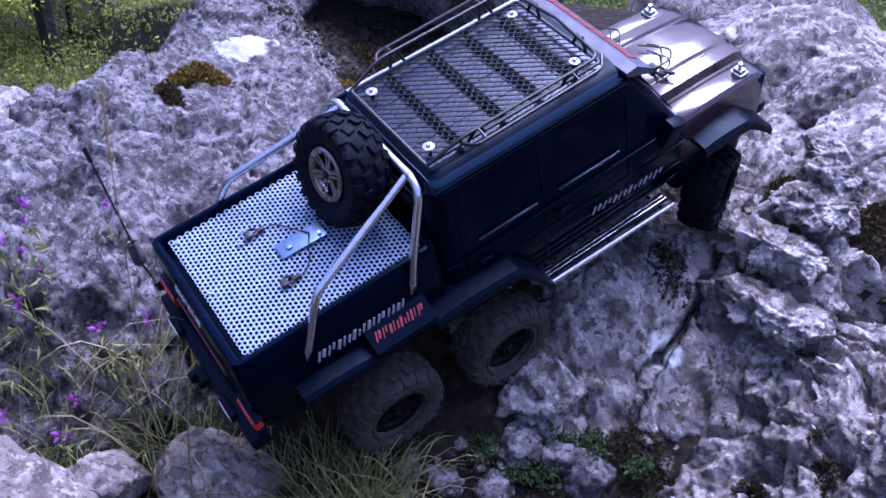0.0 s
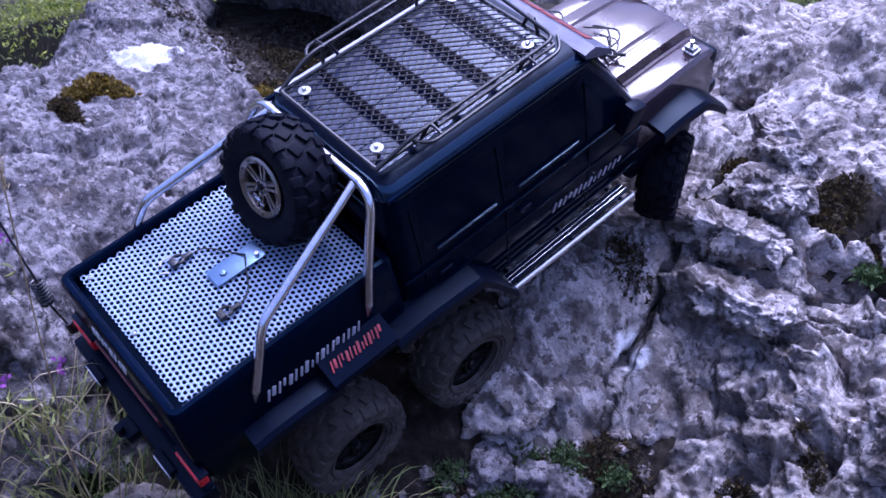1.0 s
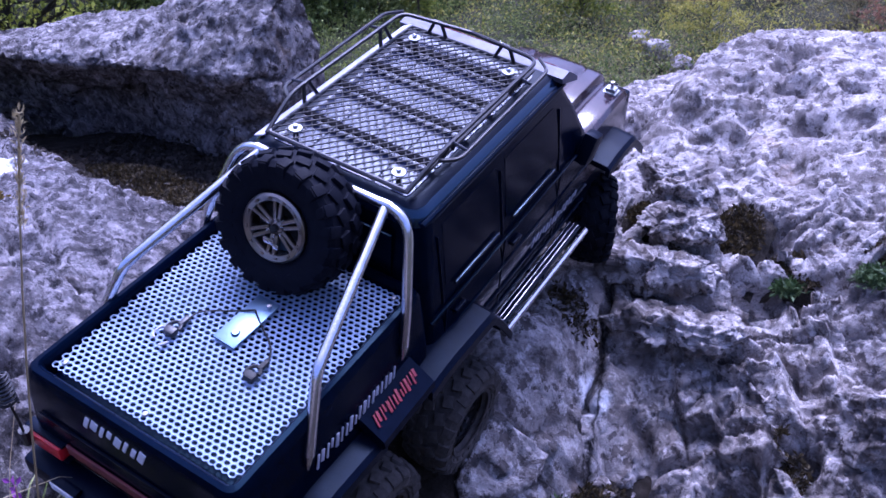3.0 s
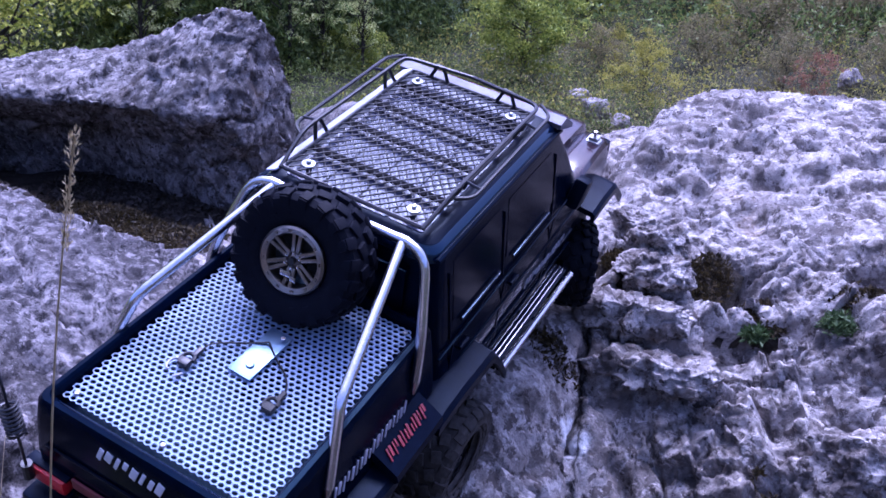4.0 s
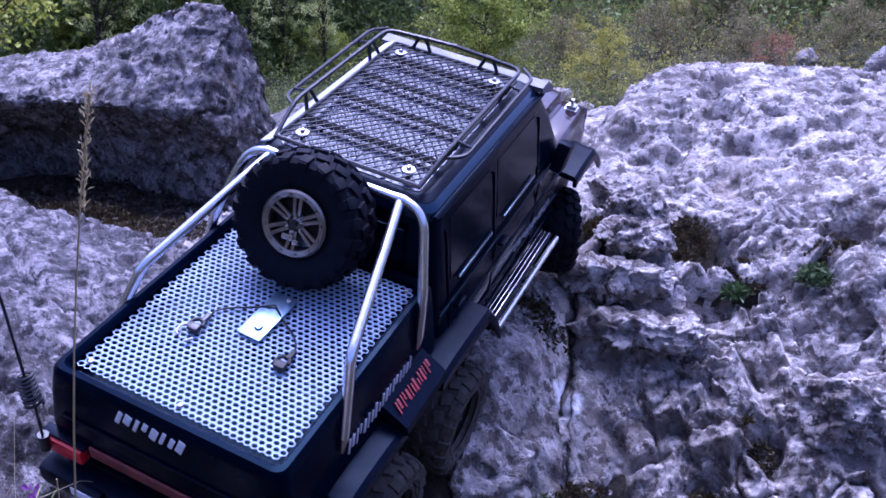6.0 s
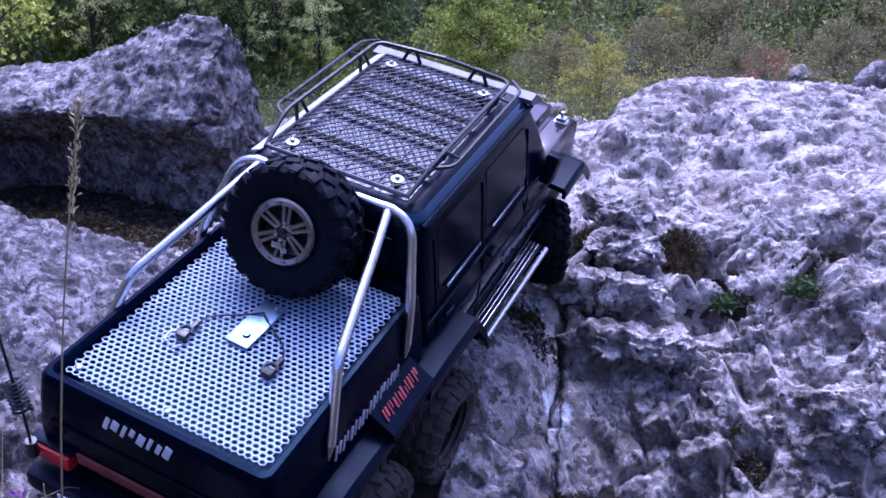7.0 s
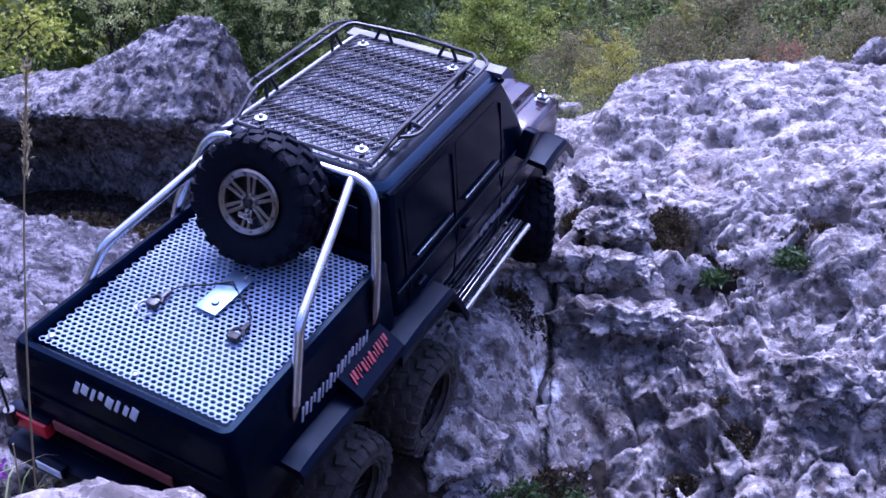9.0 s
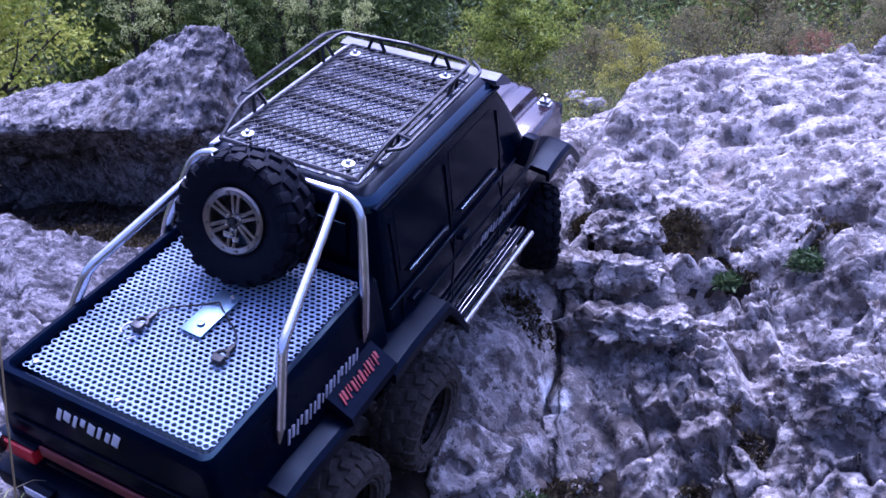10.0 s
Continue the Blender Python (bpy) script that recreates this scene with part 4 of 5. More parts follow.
def make_hooks():
    """Two little tow hooks on cords, lying on the load floor."""
    for sx, hx, hy, mat, label in ((1, 0.039, 0.071, WIRE, "black plastic hook on a cord"), (-1, -0.037, 0.071, STEEL_BLACK, "dark metal hook on a cord")):
        k = part("cord_hook", joined(tube([(hx + 0.005 * math.cos(a), hy + 0.006 * math.sin(a), 0.0042) for a in (math.tau * i / 14 for i in range(11))], 0.0016, 8),
                 block((hx + 0.001, hy - 0.004, 0.0042), (0.009, 0.007, 0.006), 0.0015), block((hx + 0.002, hy + 0.009, 0.004), (0.004, 0.010, 0.004), 0.001)), mat, truck, label)
        pts = [(hx + 0.002, hy + 0.013, 0.003), (hx - sx * 0.002, hy + 0.022, 0.0022), (hx - sx * 0.010, hy + 0.030, 0.002), (hx - sx * 0.022, hy + 0.036, 0.003), (0.003, 0.116, 0.007)]
        part("cord", tube(rounded(pts, 0.012, 4), 0.0008, 6), WIRE, k)
        if sx < 0:
            part("shackle", joined(tube([(hx - 0.006 + 0.004 * math.cos(a), hy - 0.008 + 0.006 * math.sin(a), 0.003) for a in (math.tau * i / 14 for i in range(12))], 0.0010, 6),
                 tube([(hx + 0.006, hy - 0.012, 0.003), (hx + 0.002, hy - 0.018, 0.003)], 0.0012, 6)), GREY_MARK, k)


def make_antenna():
    base, coil0, coil1, tip = Vector((-0.103, -0.030, -0.066)), Vector((-0.097, -0.033, -0.018)), Vector((-0.103, -0.030, 0.008)), Vector((-0.117, -0.022, 0.128))
    rod = part("antenna", tube([base, coil0, coil1, (coil1 + tip) / 2 + Vector((0.001, 0, 0)), tip], 0.0011, 6), STEEL_BLACK, truck, "thin black whip antenna")
    d = (coil1 - coil0)
    a = d.orthogonal().normalized()
    b = d.normalized().cross(a)
    part("spring", tube([coil0 + d * (i / 120) + (a * math.cos(i * 0.42) + b * math.sin(i * 0.42)) * 0.0058 for i in range(121)], 0.0011, 5), STEEL_BLACK, rod, "coiled black base spring")
    part("tip_sleeve", tube([tip - (tip - coil1) * 0.14, tip], 0.0024, 8), STEEL_BLACK, rod)
    part("mount", tube([base - Vector((0, 0, 0.006)), base + Vector((0.001, 0, 0.010))], 0.0042, 10), STEEL_BLACK, rod)


def make_cab():
    rings = [(0.094, 0.206, 0.530, -0.140), (0.1000, 0.2055, 0.536, -0.125), (0.1030, 0.205, 0.538, -0.095), (0.1035, 0.205, 0.538, -0.060), (0.1010, 0.206, 0.532, -0.042),
             (0.0985, 0.207, 0.520, -0.022), (0.0925, 0.210, 0.490, 0.024), (0.0880, 0.213, 0.468, 0.052), (0.0872, 0.2135, 0.464, 0.0565), (0.0850, 0.215, 0.460, 0.0610),
             (0.0800, 0.219, 0.455, 0.0665), (0.0740, 0.224, 0.450, 0.0690)]
    cab = part("cab", loft([plan_loop(a, b, c, z, 0.016) for a, b, c, z in rings]), PAINT, truck, "black box-shaped crew cab")
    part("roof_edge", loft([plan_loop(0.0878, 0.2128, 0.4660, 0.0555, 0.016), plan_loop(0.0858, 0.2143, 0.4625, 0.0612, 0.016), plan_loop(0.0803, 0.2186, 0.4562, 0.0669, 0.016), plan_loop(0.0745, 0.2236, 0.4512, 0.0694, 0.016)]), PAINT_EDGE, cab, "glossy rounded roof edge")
    roof = part("roof_panel", loft([plan_loop(0.0795, 0.2195, 0.4555, 0.0672, 0.012), plan_loop(0.0745, 0.2235, 0.451, 0.0700, 0.012), plan_loop(0.070, 0.228, 0.446, 0.0704, 0.010)]), TRIM, cab, "dark roof panel with raised glossy fields")
    # raised fields pressed into the roof
    for i in range(4):
        for j in range(5):
            x, y = -0.0495 + i * 0.033, 0.248 + j * 0.042
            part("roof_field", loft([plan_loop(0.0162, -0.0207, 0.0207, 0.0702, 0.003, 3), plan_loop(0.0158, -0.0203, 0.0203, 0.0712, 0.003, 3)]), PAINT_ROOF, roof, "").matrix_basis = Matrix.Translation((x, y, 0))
    # left edge only: the reflected sky is laid on as a pale strip
    part("roof_edge_sheen", moved(block((0, 0, 0), (0.0110, 0.222, 0.0014), 0.0005), pose(-0.0790, 0.337, 0.0692, 0, -24)), EDGE_SHEEN, cab, "pale strip that paints sky sheen along the roof edge")
    both("gutter", tube(rounded([(0.0868, 0.216, 0.0600), (0.0872, 0.300, 0.0605), (0.0872, 0.440, 0.0605), (0.0866, 0.458, 0.0590)], 0.01), 0.0026, 8), PAINT, cab)
    # panes, door seams, handles and mouldings
    for y0, y1 in ((0.238, 0.326), (0.340, 0.436)):
        def pane(y0=y0, y1=y1):
            lo, hi = -0.014, 0.046
            q = []
            for y, z in ((y0, lo), (y1 + 0.022 * (y1 > 0.4), lo), (y1, hi), (y0 + 0.003, hi)):
                q.append((0.0985 + (z + 0.022) * (-0.0060 / 0.046) + (0.0 if z < 0.024 else -0.0008), y, z))
            off = 0.0007
            return [(x + off, y, z) for x, y, z in q] + [(x - 0.004, y, z) for x, y, z in q], [(0, 1, 2, 3), (7, 6, 5, 4), (0, 4, 5, 1), (1, 5, 6, 2), (2, 6, 7, 3), (3, 7, 4, 0)]
        both("side_window", pane(), GLASS, cab, "smoked side window")
        both("sill_trim", moved(block((0, 0, 0), (0.0030, y1 - y0 - 0.014, 0.0030), 0.0008), pose(0.1006, (y0 + y1) / 2 + 0.004, -0.0190)), PAINT_EDGE, cab)
        both("door_handle", block((0.1040, y0 + 0.016, -0.050), (0.0045, 0.016, 0.0040), 0.0012), TRIM, cab)
    for y in (0.232, 0.333, 0.447):
        both("door_seam", joined(block((0.1032, y, -0.075), (0.0018, 0.0012, 0.085), 0.0004), moved(block((0, 0, 0), (0.0018, 0.0012, 0.070), 0.0004), pose(0.0955, y, 0.005, 0, -7.5))), TRIM, cab)
    for z, w in ((-0.034, 0.0022), (-0.066, 0.0034), (-0.098, 0.0030), (-0.118, 0.0040)):
        both("side_moulding", block((0.1034 if z < -0.05 else 0.1022, 0.368, z), (0.0032, 0.318, w), 0.0010), PAINT, cab)
    # rear wall pane and windscreen
    part("rear_window", block((0.0, 0.2075, 0.024), (0.130, 0.0030, 0.044), 0.001), GLASS, cab, "smoked rear window")
    screen = [(-0.084, 0.5245, -0.030), (0.084, 0.5245, -0.030), (0.076, 0.4700, 0.0525), (-0.076, 0.4700, 0.0525)]
    part("windscreen", ([(x, y + 0.002, z + 0.001) for x, y, z in screen] + [(x, y - 0.004, z - 0.002) for x, y, z in screen], [(0, 1, 2, 3), (7, 6, 5, 4), (0, 4, 5, 1), (1, 5, 6, 2), (2, 6, 7, 3), (3, 7, 4, 0)]), GLASS, cab, "smoked windscreen")
    # visor with its faded red band
    visor = part("sun_visor", loft([[(x, 0.448, 0.0700), (x, 0.462, 0.0715), (x, 0.484, 0.0560), (x, 0.486, 0.0500), (x, 0.470, 0.0560), (x, 0.450, 0.0640)] for x in (-0.089, -0.085, 0.085, 0.089)]), VISOR, cab, "grey visor over the windscreen")
    for i in range(14):
        part("red_band_field", moved(block((0, 0, 0), (0.0098, 0.0100 + 0.002 * (i % 2), 0.0012), 0.0004), pose(-0.066 + i * 0.0102, 0.4730, 0.0642 + 0.0004 * (i % 2), -35)), RED_DULL, visor, "faded red print")
    # silver mark on the door: plain strokes
    mark_row("door_mark_stroke", cab, pose(0.1046, 0.398, -0.0860, 0, 3, 90), 7, 0.0150, 0.0115, 0.0022, GREY_MARK, 0.6)
    # mirror pods at the pillars
    both("mirror_pod", moved(block((0, 0, 0), (0.016, 0.024, 0.034), 0.005), pose(0.108, 0.500, -0.030, -18, 8)), TRIM, cab, "rounded dark mirror pod")


def make_rack():
    rack = part("roof_rack", tube(rounded([(0.0660, 0.2240, 0.0790), (0.0660, 0.4330, 0.0790), (-0.0660, 0.4330, 0.0790), (-0.0660, 0.2240, 0.0790), (0.0660, 0.2240, 0.0790)], 0.004, 3), 0.0020, 8), STEEL_BLACK, truck, "black steel roof rack with a mesh floor")
    # diamond mesh floor
    v = []
    pitch, slope = 0.0066, 1.25
    for s in (1, -1):
        c = -0.5
        while c < 0.9:
            pts = []
            for x in (-0.0655, 0.0655):
                y = c + s * slope * x
                pts.append((x, y))
            (x0, y0), (x1, y1) = pts
            lo, hi = 0.2245, 0.4325
            t = sorted(((lo - y0) / (y1 - y0), (hi - y0) / (y1 - y0)))
            a, b = max(0, t[0]), min(1, t[1])
            if b - a > 0.02:
                p, q = (x0 + (x1 - x0) * a, y0 + (y1 - y0) * a), (x0 + (x1 - x0) * b, y0 + (y1 - y0) * b)
                z = 0.0795 + 0.0004 * s
                v.append(tube([(*p, z), (*q, z)], 0.00070, 4))
            c += pitch * math.sqrt(1 + slope * slope)
    part("mesh_floor", joined(*v), MESH_BLACK, rack, "black diamond mesh", smooth=0)
    for y in (0.266, 0.318, 0.362, 0.406):
        part("cross_bar", block((0, y, 0.0768), (0.130, 0.0070, 0.0022), 0.0006), BAR_BLACK, rack)
    # side rails: a raised rail that runs down to the floor at the rear, and a low outer loop
    for s in (-1, 1):
        top = rounded([(s * 0.0670, 0.2230, 0.0785), (s * 0.0720, 0.2620, 0.0935), (s * 0.0720, 0.4260, 0.0945), (0, 0.4330, 0.0945)], 0.012, 5)
        part("side_rail", tube(top, 0.0019, 8), STEEL_BLACK, rack)
        loop = rounded([(s * 0.0720, 0.2600, 0.0880), (s * 0.0860, 0.2680, 0.0900), (s * 0.0860, 0.4180, 0.0930), (s * 0.0720, 0.4290, 0.0945)], 0.009, 5)
        part("outer_loop", tube(loop, 0.0017, 8), STEEL_BLACK, rack)
        for y in (0.280, 0.392):
            part("stay", tube([(s * 0.0672, y - 0.008, 0.0788), (s * 0.0720, y - 0.002, 0.0940), (s * 0.0720, y + 0.004, 0.0940), (s * 0.0672, y + 0.010, 0.0788)], 0.0018, 8), STEEL_BLACK, rack)
            part("rung", tube([(s * 0.0720, y, 0.0938), (s * 0.0858, y, 0.0915)], 0.0013, 6), STEEL_BLACK, rack)
    for x in (-0.036, 0.036):
        part("front_stay", tube([(x - 0.010, 0.4325, 0.0790), (x - 0.003, 0.4330, 0.0940), (x + 0.003, 0.4330, 0.0940), (x + 0.010, 0.4325, 0.0790)], 0.0018, 8), STEEL_BLACK, rack)
    for x in (-0.050, 0.050):
        for y in (0.2385, 0.4145):
            w = part("washer", moved(lathe([(0.0001, 0.0030), (0.0018, 0.0030), (0.0020, 0.0016), (0.0056, 0.0012), (0.0060, 0.0002)], 18), pose(x, y, 0.0802, 0, -90)), WASHER, rack, "bright screw and washer")
            part("screw_head", moved(lathe([(0.0001, 0.0042), (0.0012, 0.0042), (0.0022, 0.0034), (0.0023, 0.0026)], 6), pose(x, y, 0.0802, 0, -90)), CHROME, w)
            part("rack_leg", tube([(x, y, 0.0800), (x, y, 0.0690)], 0.0024, 8), STEEL_BLACK, rack)


def make_hood():
    ys = (0.522, 0.530, 0.600, 0.655, 0.668, 0.674)
    loops = []
    for i, y in enumerate(ys):
        d = (-0.004, 0.0, -0.003, -0.008, -0.013, -0.024)[i]
        n = 1 - 0.07 * (y - 0.53) / 0.14
        half = [(0.0, 0.006), (0.030, 0.0055), (0.0335, 0.0030), (0.036, 0.0028), (0.0395, 0.0050), (0.056, 0.0035), (0.0605, -0.0060), (0.0635, -0.0070), (0.068, -0.0050), (0.089, -0.0085), (0.0935, -0.0130), (0.0955, -0.030), (0.0960, -0.075)]
        row = [(x * n, y, -0.0395 + z + d) for x, z in half]
        loops.append([(-a, b, c) for a, b, c in reversed(row[1:])] + row)
    hood = part("hood", loft(loops, cap=True, closed=False), PAINT_HOOD, truck, "glossy hood with creased edges")
    part("nose", block((0, 0.6685, -0.088), (0.176, 0.020, 0.050), 0.006), PAINT, truck, "black front panel")
    part("grille", joined(*[block((x, 0.6795, -0.085), (0.0045, 0.003, 0.036), 0.001) for x in [-0.05 + 0.0125 * i for i in range(9)]]), TRIM, truck, "black slatted grille")
    for s in (-1, 1):
        part("head_lamp", moved(lathe([(0.0001, 0.004), (0.010, 0.0035), (0.0125, 0.0)], 20), pose(s * 0.068, 0.678, -0.085, 0, 0, 90)), GLASS, truck, "round head lamp")
        base = part("hood_latch", joined(block((s * 0.0740, 0.644, -0.0535), (0.017, 0.015, 0.0050), 0.0015), block((s * 0.0740, 0.644, -0.0490), (0.012, 0.010, 0.0040), 0.001)), WASHER, truck, "bright square hood latch")
        part("latch_pin", tube([(s * 0.0740, 0.644, -0.049), (s * 0.0740, 0.644, -0.0400)], 0.0022, 10), CHROME, base)
        part("latch_clip", tube([(s * 0.0740 - 0.005, 0.644, -0.0425), (s * 0.0740 + 0.006, 0.646, -0.0425)], 0.0011, 6), STEEL_BLACK, base)
    # clips and cords on the hood
    for x, y in ((-0.035, 0.540), (0.030, 0.560)):
        clip = part("body_clip", joined(tube([(x + 0.008 * math.cos(a), y + 0.005 * math.sin(a), -0.0300) for a in (math.tau * i / 12 for i in range(13))], 0.0019, 6),
                    block((x - 0.009, y - 0.003, -0.0290), (0.011, 0.007, 0.007), 0.0015), tube([(x + 0.004, y, -0.029), (x + 0.016, y + 0.006, -0.0275)], 0.0018, 6)), WIRE, truck, "small black body clip")
        part("clip_cord", tube(rounded([(x, y, -0.0300), (x - 0.012, y + 0.014, -0.0290), (x - 0.030, y + 0.030, -0.0300), (x - 0.045, y + 0.022, -0.0310)], 0.012, 4), 0.0012, 5), WIRE, clip)
        part("clip_cord", tube(rounded([(x - 0.006, y, -0.0290), (x - 0.004, y + 0.020, -0.0270), (x - 0.020, y + 0.036, -0.0300), (x - 0.050, y + 0.012, -0.0300)], 0.010, 4), 0.0011, 5), WIRE, clip)
    part("front_bumper", joined(block((0, 0.694, -0.138), (0.160, 0.018, 0.018), 0.005), block((0, 0.684, -0.128), (0.060, 0.030, 0.014), 0.003)), TRIM, truck, "black front bumper")


def flare(y0, y1, z0, z1, x0, x1, drop0, drop1, sharp=3.2):
    """A wheel-arch flare: a shelf with a turned-down lip, its ends bent down."""
    prof = []
    for i in range(17):
        t = i / 16
        y = y0 + (y1 - y0) * t
        z = z0 + (z1 - z0) * t - drop0 * max(0, 1 - t * sharp) ** 1.5 - drop1 * max(0, 1 - (1 - t) * sharp) ** 1.2
        prof.append([(x0, y, z + 0.004), (x1 - 0.004, y, z + 0.001), (x1, y, z - 0.003), (x1, y, z - 0.013), (x1 - 0.004, y, z - 0.013), (x1 - 0.005, y, z - 0.006), (x0, y, z - 0.003)])
    return loft(prof)


def make_flares():
    both("wheel_flare", flare(0.026, 0.114, -0.056, -0.062, 0.098, 0.125, 0.003, 0.001), TRIM, truck, "black wheel-arch flare")
    both("wheel_flare", flare(0.176, 0.325, -0.062, -0.074, 0.098, 0.127, 0.006, 0.060), TRIM, truck, "black wheel-arch flare")
    both("wheel_flare", flare(0.552, 0.668, -0.080, -0.090, 0.090, 0.120, 0.006, 0.034, 2.6), TRIM, truck, "black wheel-arch flare")
    for s in (1, -1):
        shape = loft([[(0.100, y, -0.038), (0.1275, y, -0.054), (0.1290, y, -0.060), (0.1260, y, -0.064), (0.100, y, -0.048)] for y in (0.106, 0.108, 0.174, 0.176)])
        plate = part("side_plate", shape if s > 0 else mirrored(shape), TRIM, truck, "black slanted plate between the wheels")
        if s > 0:
            mark_row("red_mark_stroke", plate, pose(0.1150, 0.1140, -0.0454, -60, 0, 90), 7, 0.0082, 0.0105, 0.0018, RED_MARK, 0.60)
    # steps: a ribbed tread and an outer tube
    for s in (1, -1):
        bars = [block((0.1030 + 0.0046 * i, 0.412, -0.1348), (0.0017, 0.180, 0.0024), 0.0006) for i in range(3)]
        base = block((0.1080, 0.412, -0.1370), (0.0150, 0.182, 0.0026), 0.0008)
        rail = tube([(0.1205, 0.318, -0.1360), (0.1205, 0.506, -0.1420)], 0.0036, 10)
        tread = part("side_step", base if s > 0 else mirrored(base), TRIM, truck, "black side step with bright ribs")
        for bar in bars:
            part("step_rib", bar if s > 0 else mirrored(bar), CHROME, tread)
        part("step_tube", rail if s > 0 else mirrored(rail), CHROME, truck, "chrome side tube")
        for y in (0.335, 0.412, 0.490):
            w = tube([(0.095, y, -0.140), (0.1200, y, -0.1390)], 0.0024, 8)
            part("step_bracket", w if s > 0 else mirrored(w), TRIM, truck)


def make_wheels():
    tyre = carcass_shape(r=0.0300)
    wide = Matrix.Diagonal((1.0, 1.18, 1.18, 1.0))
    rim = moved(rim_shape(), wide)
    hub = joined(lathe([(0.0001, 0.016), (0.0030, 0.016), (0.0040, 0.008), (0.0040, 0.0)], 8))
    for y, z, out in ((0.112, -0.193, 0.1010), (0.262, -0.212, 0.1020), (0.600, -0.202, 0.0960)):
        for s in (1, -1):
            m = Matrix.Translation((s * out, y, z)) @ pose(0, 0, 0, 0, 0, 26 if y > 0.5 else 0) @ (Matrix.Identity(4) if s > 0 else pose(0, 0, 0, 0, 0, 180)) @ Matrix.Scale(1.06 if y < 0.5 else 1.0, 4)
            # front tyres skip the dust colour: black stands for their deep shade
            rubber = RUBBER if y > 0.5 else RUBBER_DUSTY
            wheel = part("wheel", moved(tyre, m), rubber, truck, "knobbly tyre, darkened for shade, on a black rim" if y > 0.5 else "dusty knobbly tyre on a black rim")
            add_tread(wheel, m, rubber)
            part("rim", moved(rim, m @ Matrix.Translation((-0.009, 0, 0))), RIM_BLACK, wheel, "black spoked rim")
            part("rim_ring", moved(lathe([(0.0262, 0.0205), (0.0285, 0.0215), (0.0295, 0.0195), (0.0280, 0.0185)], 32), m @ wide), rubber, wheel)
            part("hub", moved(hub, m), STEEL_BLACK, wheel)
        part("axle", joined(tube([(-0.075, y, z), (0.075, y, z)], 0.008, 12), block((0.012, y, z), (0.034, 0.034, 0.034), 0.008)), TRIM, truck, "black axle")
    part("chassis", joined(block((0.030, 0.340, -0.148), (0.010, 0.620, 0.020), 0.002), block((-0.030, 0.340, -0.148), (0.010, 0.620, 0.020), 0.002), block((0, 0.360, -0.150), (0.070, 0.120, 0.030), 0.004)), TRIM, truck, "black frame rails")
    both("inner_arch", joined(block((0.060, 0.190, -0.108), (0.060, 0.330, 0.050), 0.006), block((0.060, 0.600, -0.100), (0.055, 0.130, 0.045), 0.006), block((0.072, 0.600, -0.140), (0.034, 0.110, 0.080), 0.010)), TRIM, truck)


make_bed()
make_roll_bar()
make_spare()
make_hooks()
make_antenna()
make_cab()
make_rack()
make_hood()
make_flares()
make_wheels()


# ---- plants ----
def leaves(points, size, rnd, droop=0.3, slim=0.55):
    """Small pointed leaves, each folded along its middle, at an array of points."""
    n = len(points)
    a = rnd.normal(size=(n, 3))
    a[:, 2] -= droop
    a /= np.linalg.norm(a, axis=1, keepdims=True)
    b = np.cross(a, rnd.normal(size=(n, 3)))
    b /= np.linalg.norm(b, axis=1, keepdims=True) + 1e-9
    s = size * rnd.uniform(0.6, 1.3, (n, 1))
    p = np.asarray(points)
    up = np.cross(a, b) * s * 0.12
    v = np.stack([p, p + a * s * 0.5 + b * s * slim * 0.5 + up, p + a * s, p + a * s * 0.5 - b * s * slim * 0.5 + up], 1).reshape(-1, 3)
    k = np.arange(n)[:, None] * 4
    f = np.concatenate([k + [0, 1, 2], k + [0, 2, 3]])
    return v, f


def limb(a, b, rnd, r, bend=0.12, k=6):
    a, b = np.array(a, float), np.array(b, float)
    d = np.linalg.norm(b - a)
    mid = rnd.normal(size=3) * bend * d
    return tube([tuple(a + (b - a) * t + mid * math.sin(math.pi * t)) for t in (i / (k - 1) for i in range(k))], r, 6, taper=0.25)


def crown_points(rnd, tips, spread, per):
    out = [np.array(t) + rnd.normal(size=(per, 3)) * spread * rnd.uniform(0.6, 1.3) * [1, 1, 0.7] for t in tips]
    return np.concatenate(out)


def broad_tree(name, height, width, mat, seed, count, leaf, label, category="tree", foot=0.25, total=9000):
    """A leafy tree or bush: tapered stem, limbs and a ragged crown of separate leaves."""
    rnd = np.random.RandomState(seed)
    ob = tagged(new(name), label, category)
    shapes = [limb((0, 0, -0.1), (0.03 * width, 0.02 * width, height * 0.8), rnd, height * (0.015 if foot > 0.1 else 0.009), 0.04, 8)]
    tips = []
    for k in range(count):
        z0 = height * (foot + (0.75 - foot) * k / count)
        a = rnd.uniform(0, math.tau)
        reach = width * rnd.uniform(0.3, 1.0) * math.sqrt(max(0.15, 1 - (k / count * 1.5 - 0.5) ** 2))
        tip = (math.cos(a) * reach, math.sin(a) * reach, z0 + height * rnd.uniform(0.05, 0.28))
        shapes.append(limb((0.02 * width * k / count, 0, z0), tip, rnd, height * 0.005))
        for _ in range(3):
            tips.append(tuple(np.array(tip) * [*[rnd.uniform(0.55, 1.1)] * 2, 1] + rnd.normal(size=3) * width * 0.12))
    part("trunk", shapes[0], BARK, ob)
    for s in shapes[1:]:
        part("limb", s, BARK, ob)
    pts = crown_points(rnd, tips, width * 0.075, max(12, int(total / len(tips))))
    part("crown", leaves(pts, leaf, rnd), mat, ob, smooth=0)
    return ob


